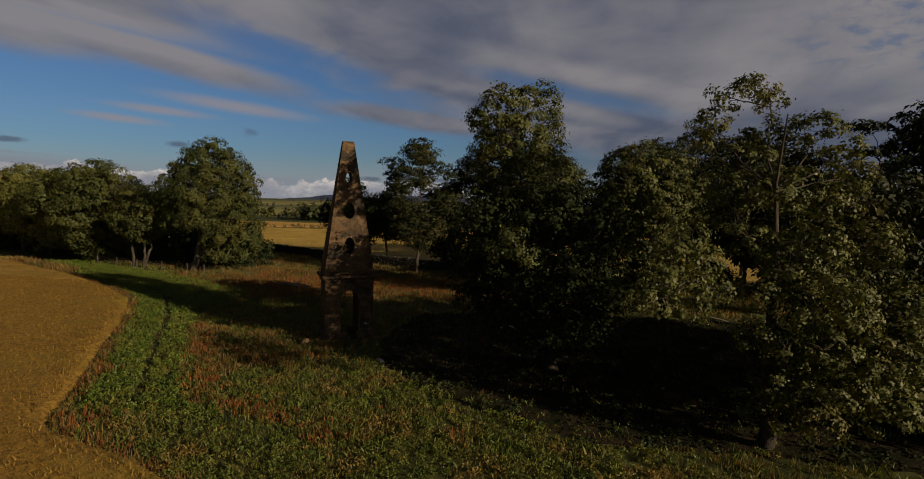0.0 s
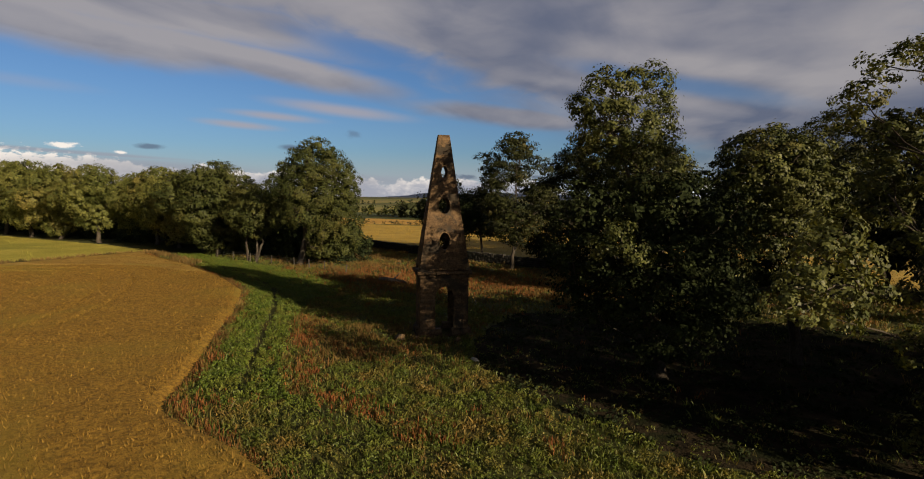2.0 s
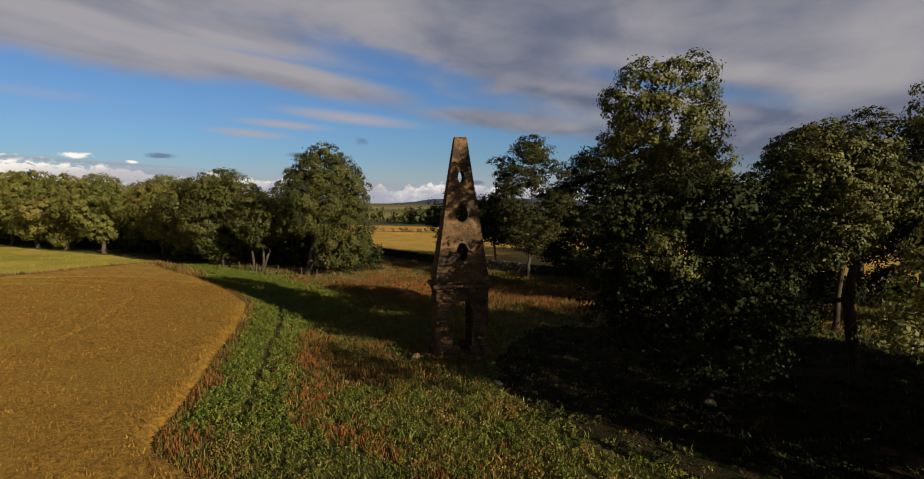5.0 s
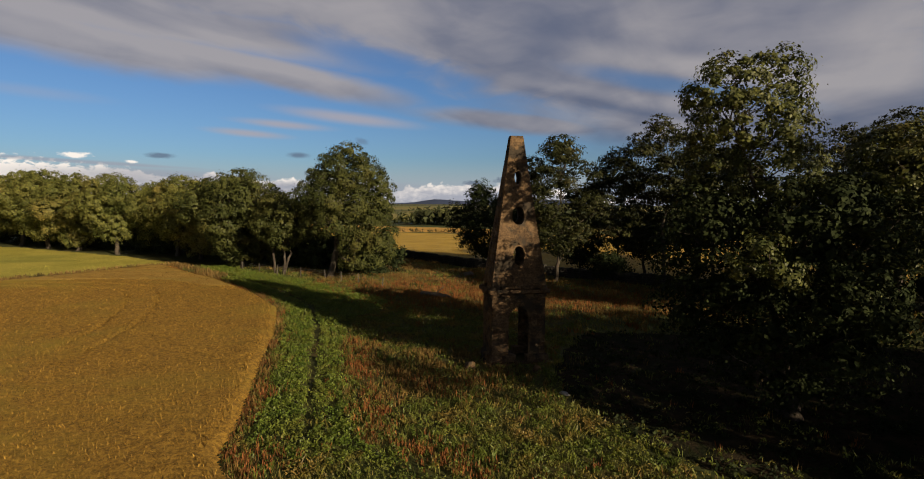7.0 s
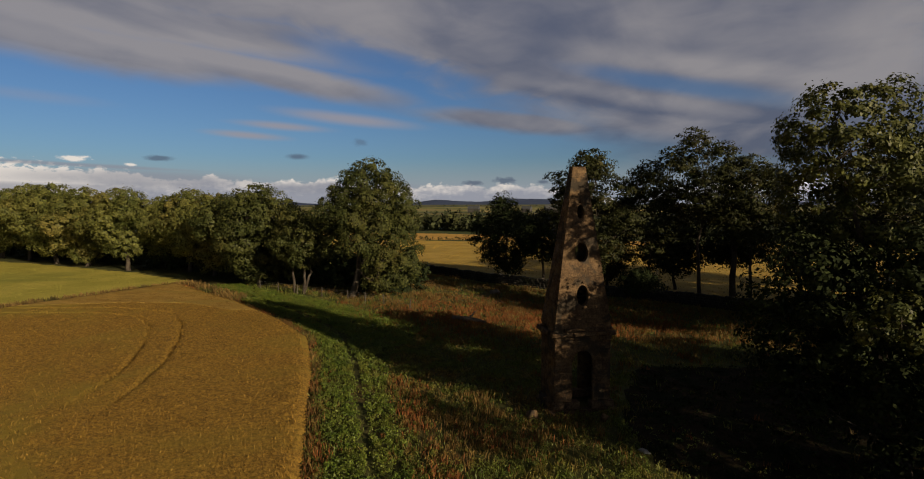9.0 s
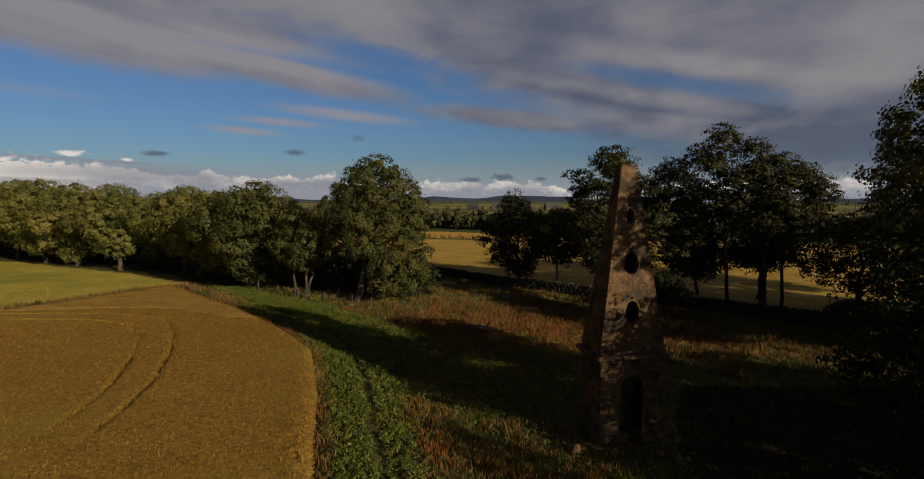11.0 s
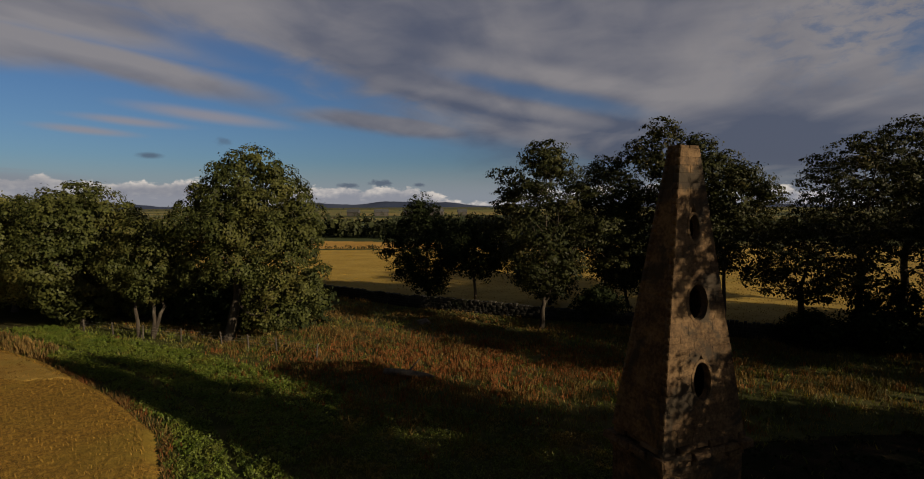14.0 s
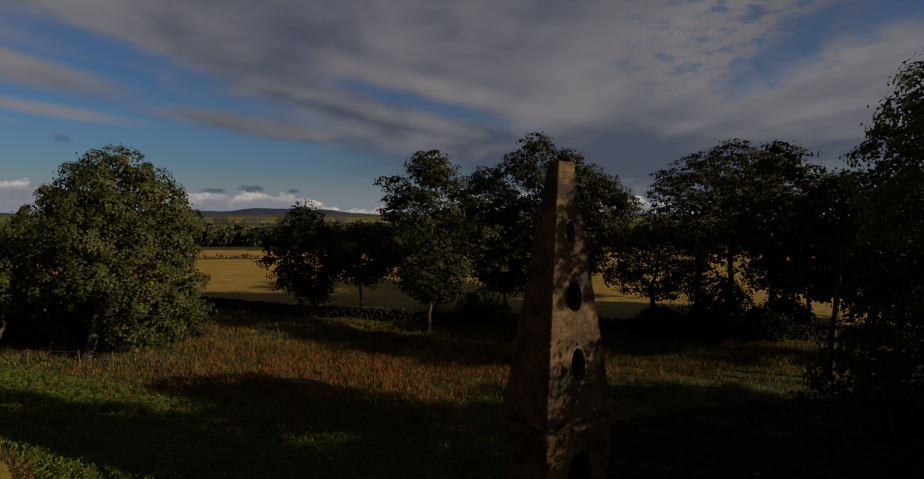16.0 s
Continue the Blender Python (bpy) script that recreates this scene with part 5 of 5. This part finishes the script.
def dry(px, py):
    """Where tall dry grass stands rather than green weeds: 0 to 1."""
    d = off_crop(px, py)
    near_monument = np.exp(-(((px + 11.5) / 5.0) ** 2 + ((py - 32.5) / 4.2) ** 2))
    far = np.clip((py - 44.0 + 0.55 * (px + 20) * (px < -20)) / 4.0, 0, 1) * (0.62 + 0.5 * wavy(px, py, 3.1, 1.0))
    edge = np.clip(1.5 - d / 0.55, 0, 1)
    brake = 1.2 * np.exp(-(((px - 10.5) / 4.0) ** 2 + ((py - 18.4) / 1.8) ** 2))
    mixed = 0.12 + 0.42 * wavy(px, py, 1.3, 7.0)
    return np.clip(np.maximum.reduce([near_monument * 1.3, far, edge, brake, mixed]) + 0.3 * wavy(px, py, 2.3, 3.0) - 0.12, 0, 1) * (1 - lush(px, py))


def rusty(px, py):
    """Where red-brown docks stand."""
    d = off_crop(px, py)
    strip = 1.0 * np.exp(-((d - 5.5) / 0.7) ** 2) * (py < 38) * (py > 20)
    monument = 0.6 * np.exp(-(((px + 11.5) / 3.0) ** 2 + ((py - 30.6) / 1.3) ** 2))
    far = 1.5 * np.exp(-(((px + 15.0) / 9.0) ** 2 + ((py - 57.0) / 6.0) ** 2)) + np.exp(-(((px + 1.0) / 6.0) ** 2 + ((py - 55.0) / 4.0) ** 2)) * 0.8
    edge = np.clip(1 - np.abs(d - 0.5) / 0.6, 0, 1) * (0.05 + 0.85 * (wavy(px, py, 2.4, 5.0) > 0.25))
    tufts = 1.2 * np.exp(-(((px + 19.0) / 0.8) ** 2 + ((py - 27.3) / 1.3) ** 2)) + 1.2 * np.exp(-(((px + 15.4) / 0.9) ** 2 + ((py - 21.6) / 0.9) ** 2)) + np.exp(-(((px + 22.6) / 0.5) ** 2 + ((py - 36.0) / 1.5) ** 2))
    spots = 0.5 * (wavy(px, py, 1.5, 12.0) > 0.72) * (d > 6)
    return np.clip(np.maximum.reduce([strip, monument, far, edge, spots, tufts]) * (0.75 + 0.6 * wavy(px, py, 1.7, 9.0)), 0, 1)


def clear_of_obelisk(px, py):
    c, s = math.cos(radians(FACE_TURN)), math.sin(radians(FACE_TURN))
    u, v = (px - OBELISK[0]) * c + (py - OBELISK[1]) * s, -(px - OBELISK[0]) * s + (py - OBELISK[1]) * c
    return ((abs(u) > 1.9) | (abs(v) > 1.3)).astype(float)


open_ground = lambda a, b: off_track(a, b) * clear_of_obelisk(a, b) * off_field(a, b)
x, y, g = scatter(NEAR, 15, 1, lambda a, b: (1 - 0.8 * dry(a, b)) * (1 - lush(a, b)) * open_ground(a, b))
clumps("weed_bed", x, y, g, M_GREEN, 0.16, 0.19, 15, 0.082, "green nettles and broad-leaved weeds on the verge", lambda a, b: 1 + 0.7 * wavy(a, b, 1.1, 2.0))
x, y, g = scatter(CROP_EDGE[0:9] + [(-12.0, 20.0), (-8.0, 25.0), (-12.0, 36.0), (-18.0, 50.0), (-32.0, 60.0), (-50.0, 70.0)], 22, 9, lambda a, b: lush(a, b) * open_ground(a, b))
clumps("verge_weeds", x, y, g, M_LUSH, 0.15, 0.25, 15, 0.092, "lush bright green nettles along the field edge", lambda a, b: 1 + 0.5 * wavy(a, b, 0.8, 2.0))
x, y, g = scatter(NEAR, 13, 12, lambda a, b: np.clip(0.45 + 0.8 * wavy(a, b, 1.9, 6.0), 0.1, 1) * (1 - lush(a, b)) * open_ground(a, b))
blades("verge_grass", x, y, g, M_SEED, 0.19, 0.018, 7, 0.12, "fine yellow-green seeding grass among the weeds", 0.6, hvar=lambda a, b: 1 + 0.4 * wavy(a, b, 1.1, 2.0))
x, y, g = scatter(MEADOW, 5, 2, lambda a, b: (1 - 0.7 * dry(a, b)) * open_ground(a, b))
blades("rough_grass", x, y, g, M_GREEN, 0.22, 0.045, 5, 0.16, "rough green grass of the meadow and wood floor", 0.8, hvar=lambda a, b: 1 + 0.5 * wavy(a, b, 1.4, 6.0))
x, y, g = scatter(MEADOW, 14, 3, lambda a, b: dry(a, b) * np.clip(0.8 + 0.9 * wavy(a, b, 0.9, 15.0), 0, 1) * clear_of_obelisk(a, b) * off_field(a, b))
blades("tall_dry_grass", x, y, g, M_TAN, 0.36, 0.024, 7, 0.11, "tall straw-coloured seeding grass", 0.42, hvar=lambda a, b: (1 + 0.45 * wavy(a, b, 1.6, 4.0)) * (0.55 + 0.45 * np.clip((b - 22.0) / 8.0, 0, 1)))
x, y, g = scatter(MEADOW, 14, 4, lambda a, b: rusty(a, b) * clear_of_obelisk(a, b) * off_field(a, b))
blades("dock_stand", x, y, g, M_RUST, 0.30, 0.030, 7, 0.11, "red-brown seeding docks among the grass", 0.32, category="weeds")
x, y, g = scatter(CROP_EDGE[1:14] + [(-6.5, 17.2), (-12.5, 20.2), (-14.8, 22.0), (-18.0, 28.4), (-22.4, 38.0), (-25.0, 43.0), (-27.4, 47.4), (-42.0, 60.0)], 22, 13, lambda a, b: (0.7 + 0.4 * wavy(a, b, 1.2, 3.0)) * (off_crop(a, b) < 0.55 + 0.45 * wavy(a, b, 1.6, 5.0)))
blades("edge_grass", x, y, g, M_EDGE, 0.26, 0.022, 7, 0.20, "rank tan and rusty grass along the crop's edge", 0.4)
# dark clumps added to roughen the painted shade sheet
x, y, g = scatter(WOOD, 6, 17, lambda a, b: np.clip(0.6 + 0.7 * wavy(a, b, 1.6, 11.0), 0.1, 1))
clumps("ground_ivy", x, y, g, M_DARKLEAF, 0.26, 0.16, 8, 0.15, "dark leaf clumps added over the painted shade under the trees", lambda a, b: 1 + 0.6 * wavy(a, b, 1.4, 2.0))
CROP_NEAR = CROP_EDGE[1:14] + [(-9.0, 9.0), (-38.0, 9.0), (-60.0, 45.0), (-60.0, 60.0), (-55.0, 66.0)]
x, y, g = scatter(CROP_NEAR, 22, 5, lambda a, b: (tramlines(a, b) < 0.1) * 1.0)
blades("cereal_ears", x, y, g, M_EAR, 0.19, 0.034, 3, 0.10, "nodding ripe cereal ears of the field", 0.55, 0.36, category="crop")
MOWN_NEAR = [(-58.0, 69.5), (-63.5, 58.0), (-66.5, 50.3), (-76.5, 32.0), (-130.0, 40.0), (-150.0, 90.0), (-104.0, 86.0), (-88.0, 81.5), (-73.0, 77.5)]
x, y, g = scatter(MOWN_NEAR, 1.8, 7)
blades("mown_grass", x, y, g, M_SWARD, 0.10, 0.07, 3, 0.2, "short regrown yellow-green grass of the mown field", 0.5, 0.10)
x, y, g = scatter([(-86, 137), (-59.0, 114.5), (-30.0, 91.2), (-17.0, 81.2), (-6.0, 75.2), (13.0, 65.4), (27.0, 59.2), (45, 53), (40, 100), (20.0, 135.0), (-30.0, 148.0), (-75.0, 150.0)], 2.6, 8, lambda a, b: 0.35 + 0.65 * (np.sin((a * 0.55 + b * 0.83) * 2.6) > -0.2))
blades("stubble_straw", x, y, g, M_STRAW, 0.12, 0.07, 3, 0.25, "cut straw stubble standing in rows", 0.4, 0.04, category="stubble")
STRIP = [(-57.0, 68.5), (-62.0, 58.0), (-64.8, 50.3), (-75.0, 32.0), (-76.5, 32.5), (-66.3, 51.0), (-63.6, 58.6), (-58.0, 70.5), (-44.0, 62.0), (-43.2, 59.0)]
x, y, g = scatter(STRIP, 14, 6)
blades("headland_grass", x, y, g, M_TAN, 0.6, 0.09, 4, 0.15, "uncut grass strip between the two fields", 0.3)


# ---- fence along the meadow's far side ----
def fence():
    line = [(-46.0, 68.0), (-39.5, 65.4), (-32.0, 62.8), (-27.0, 60.6), (-20.0, 56.6)]
    top = new("fence")
    tagged(top, "old post and wire fence with leaning grey posts", "fence")
    rng = random.Random(4)
    heads = []
    for (x0, y0), (x1, y1) in zip(line, line[1:]):
        n = max(2, round(math.hypot(x1 - x0, y1 - y0) / 3.6))
        for i in range(n):
            f = i / n
            x, y = x0 + (x1 - x0) * f, y0 + (y1 - y0) * f
            bm = bmesh.new()
            bmesh.ops.create_cone(bm, cap_ends=True, segments=8, radius1=0.065, radius2=0.055, depth=1.45)
            bmesh.ops.bevel(bm, geom=[e for e in bm.edges if all(v.co.z > 0.7 for v in e.verts)], offset=0.02, segments=1, affect="EDGES")
            m = pose(x, y, 0.42, rng.uniform(-6, 6), rng.uniform(-6, 6), 0)
            bm.transform(m)
            part("post", bm, M_POST, top)
            heads.append(m)
    for h in (0.15, 0.38, 0.6):
        part("wire", raw("wire", *tubes([[((m @ Vector((0, -0.065, h)))[:], 0.006) for m in heads]], 4), M_WIRE), None, top)


fence()


# ---- small things in the grass ----
def boulder(x, y, size, seed, label, mat):
    rng = np.random.default_rng(seed)
    bm = bmesh.new()
    bmesh.ops.create_icosphere(bm, subdivisions=3, radius=1.0)
    for v in bm.verts:
        n = noise.noise(v.co * 1.3 + Vector((seed, 0, 0))) * 0.35 + noise.noise(v.co * 3.1) * 0.12
        v.co *= 1 + n
        v.co = Vector((v.co.x * size[0], v.co.y * size[1], max(v.co.z, -0.5) * size[2]))
    bm.transform(pose(x, y, float(relief(x, y)) + size[2] * 0.35, 0, 0, float(rng.uniform(0, 180))))
    ob = new("boulder", finish("boulder", bm, mat, True))
    tagged(ob, label, "stone")


boulder(-16.1, 69.3, (0.65, 0.36, 0.40), 3, "pale boulder lying in shaded grass", M_LOG)
boulder(-4.5, 30.3, (0.26, 0.12, 0.11), 5, "small whitish stone at the edge of the shade", M_PALESTONE)
boulder(-9.6, 33.0, (0.42, 0.3, 0.28), 6, "fallen block of sandstone by the obelisk", M_STONE)
boulder(-6.0, 33.3, (0.30, 0.24, 0.2), 7, "fallen block of sandstone by the obelisk", M_STONE)


def fallen_log():
    rng = np.random.default_rng(2)
    top = new("fallen_log")
    tagged(top, "bleached fallen log among docks", "log")
    run = [(np.array([-18.2, 54.6, 0.30]), 0.20), (np.array([-17.4, 54.3, 0.34]), 0.22), (np.array([-16.4, 53.9, 0.36]), 0.20), (np.array([-15.4, 53.6, 0.30]), 0.15), (np.array([-14.9, 53.4, 0.28]), 0.05)]
    side = limb((-16.6, 54.0, 0.4), (-15.9, 54.6, 1.1), 0.09, 0.03, rng)
    part("trunk", raw("trunk", *tubes([run], 10), M_LOG, True), None, top)
    part("branch", raw("branch", *tubes([side], 6), M_LOG, True), None, top)


fallen_log()


# ---- distance ----
def far_trees(name, spots, height, mat, label, seed, per=26, slim=0.36):
    """A far wood: small ragged crowns of leaf clumps in one mesh."""
    rng = np.random.default_rng(seed)
    s = np.array(spots)
    h = height * rng.uniform(0.55, 1.3, len(s))
    n = len(s) * per
    d = rng.normal(0, 1, (n, 3))
    d /= np.linalg.norm(d, axis=1, keepdims=True)
    d *= rng.uniform(0.5, 1.0, (n, 1))
    hh = np.repeat(h, per)
    p = np.stack([np.repeat(s[:, 0], per) + d[:, 0] * hh * slim, np.repeat(s[:, 1], per) + d[:, 1] * hh * slim, hh * (0.52 + 0.48 * d[:, 2]) + np.repeat(relief(s[:, 0], s[:, 1]), per)], 1)
    size = np.repeat(h * 0.30, per)[:, None]
    v, f = leaves(p, d, 1.0, rng)
    v = (v.reshape(n, 4, 3) - p[:, None]) * size[:, None] + p[:, None]
    ob = new(name, raw(name, v.reshape(-1, 3), f, mat))
    tagged(ob, label, "wood", "", "stuff")


def region(poly, density, seed):
    x, y, _ = scatter(poly, density, seed)
    return list(zip(x, y))


far_trees("plantation_wood", region([(-62, 196), (-20, 186), (60, 168), (130, 165), (140, 200), (10, 228), (-62, 226)], 0.14, 31), 5.4, M_WOOD, "dense dark plantation beyond the stubble", 41)
far_trees("field_trees", region([(-120, 215), (-64, 205), (-62, 222), (-118, 240)], 0.06, 35), 4.0, M_OAK, "sunlit trees at a far field corner", 45)
far_trees("far_wood", region([(-420, 420), (-60, 500), (300, 430), (420, 400), (420, 430), (-60, 535), (-420, 450)], 0.006, 32), 4.5, M_WOOD, "far belt of dark woodland", 42, 14)
far_trees("skyline_wood", region([(-900, 1300), (-100, 1500), (700, 1350), (1400, 1100), (1400, 1130), (-100, 1540), (-900, 1330)], 0.0014, 33), 7.0, M_WOOD, "thin woods along distant field edges", 43, 12, 0.6)
far_trees("far_hedge", region([(-300, 300), (-60, 322), (150, 290), (150, 294), (-60, 326), (-300, 304)], 0.25, 36), 2.4, M_WOOD, "far hedge between pastures", 46, 12, 0.5)
far_trees("hedge", region([(-92, 152), (-30, 149.5), (20, 137), (20, 138.5), (-30, 151), (-92, 154)], 0.9, 34), 1.1, M_WOOD, "low hedge between stubble fields", 44, 14, 0.5)


def patch(name, poly, lift, mat, label):
    sheet(name, poly, 18.0, lift, mat, label, "field")


M_FIELD_A = material("pasture", (0.24, 0.22, 0.06), (0.36, 0.31, 0.085), 0.008, 0.1, 0.95, 0, (0.16, 0.18, 0.05), 0.006, (0.5, 0.55))
M_FIELD_B = material("barley_far", (0.34, 0.27, 0.08), (0.46, 0.35, 0.11), 0.01, 0.3, 0.95, 0, (0.20, 0.20, 0.06), 0.005, (0.5, 0.54))
patch("far_pasture", [(-500, 260), (-90, 262), (10, 258), (140, 225), (400, 200), (420, 390), (-60, 490), (-420, 410)], 0.3, M_FIELD_A, "far green pasture")
patch("far_barley", [(-600, 620), (-80, 600), (260, 560), (300, 800), (-120, 900), (-700, 860)], 0.5, M_FIELD_B, "far pale barley field")
patch("far_pasture", [(-1200, 1000), (-100, 950), (700, 850), (800, 1250), (-100, 1400), (-1300, 1280)], 0.8, M_FIELD_A, "far green pasture near the skyline")


def hills():
    """Low blue hills on the skyline, as a ridge with a gentle slope towards the viewer."""
    rng = np.random.default_rng(9)
    for j, (dist, a0, a1, low, peaks) in enumerate(((4300, -75, 80, -30.0, ((-13.2, 38, 3.2), (-5.5, 46, 3.6), (0.3, 36, 3.4), (-31, 34, 5.0), (-50, 38, 10.0), (27, 32, 10.0))),)):
        az = np.linspace(a0, a1, 320)
        h = low + sum(p * np.exp(-((az - c) / w) ** 2) for c, p, w in peaks) + 2.0 * np.sin(az * 1.7 + j) + 1.0 * np.sin(az * 4.9)
        rows = []
        for dd, f in ((-320, 0.0), (-130, 0.6), (0, 1.0), (120, 0.0)):
            foot = -0.007 * (dist + dd - 180) - 2.0
            rows.append(np.stack([np.sin(np.radians(az)) * (dist + dd), np.cos(np.radians(az)) * (dist + dd), foot * (1 - f) + h * f], 1))
        v = np.concatenate(rows)
        n = len(az)
        i = (np.arange(3)[:, None] * n + np.arange(n - 1)[None, :]).ravel()
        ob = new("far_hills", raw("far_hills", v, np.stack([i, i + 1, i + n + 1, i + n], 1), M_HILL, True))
        tagged(ob, "low blue hills along the skyline", "hills", "", "structure")


hills()


def farm(x, y, w, d, h, turn):
    """A far white farm building with a slate roof."""
    top = new("farmhouse")
    top.matrix_world = pose(x, y, float(relief(x, y)) + 0.2, 0, 0, turn)
    tagged(top, "far small white farm building with slate roof", "house", "far hamlet")
    bm = bmesh.new()
    bmesh.ops.create_cube(bm, size=1.0, matrix=Matrix.Translation((0, 0, h / 2)) @ Matrix.Diagonal((w, d, h, 1)))
    wall = part("wall", bm, M_HARL, top)
    for wx in (-0.3, 0.0, 0.3):
        bm = bmesh.new()
        bmesh.ops.create_cube(bm, size=1.0, matrix=Matrix.Translation((wx * w, -d / 2 - 0.03, h * 0.55)) @ Matrix.Diagonal((0.9, 0.1, 1.2, 1)))
        part("window", bm, M_SLATE, wall, "dark glazed window")
    bm = bmesh.new()
    e = 0.4
    vs = [bm.verts.new(p) for p in ((-w / 2 - e, -d / 2 - e, h - 0.1), (w / 2 + e, -d / 2 - e, h - 0.1), (w / 2 + e, d / 2 + e, h - 0.1), (-w / 2 - e, d / 2 + e, h - 0.1), (-w / 2 - e, 0, h + d * 0.45), (w / 2 + e, 0, h + d * 0.45))]
    for q in ((0, 1, 5, 4), (2, 3, 4, 5), (0, 4, 3), (1, 2, 5), (3, 2, 1, 0)):
        bm.faces.new([vs[i] for i in q])
    roof = part("roof", bm, M_SLATE, top)
    bm = bmesh.new()
    bmesh.ops.create_cube(bm, size=1.0, matrix=Matrix.Translation((w * 0.42, 0, h + d * 0.45 + 0.3)) @ Matrix.Diagonal((0.9, 0.6, 1.4, 1)))
    bmesh.ops.bevel(bm, geom=bm.edges[:], offset=0.05, segments=1, affect="EDGES")
    part("chimney", bm, M_HARL, roof, "squat rendered chimney")


for spot in ((-75, 575, 14, 7, 4, 10), (-48, 590, 10, 6, 4, -15), (-20, 570, 16, 7, 4.5, 20), (8, 580, 9, 6, 4, 5), (-105, 585, 12, 7, 4, -8)):
    farm(*spot)
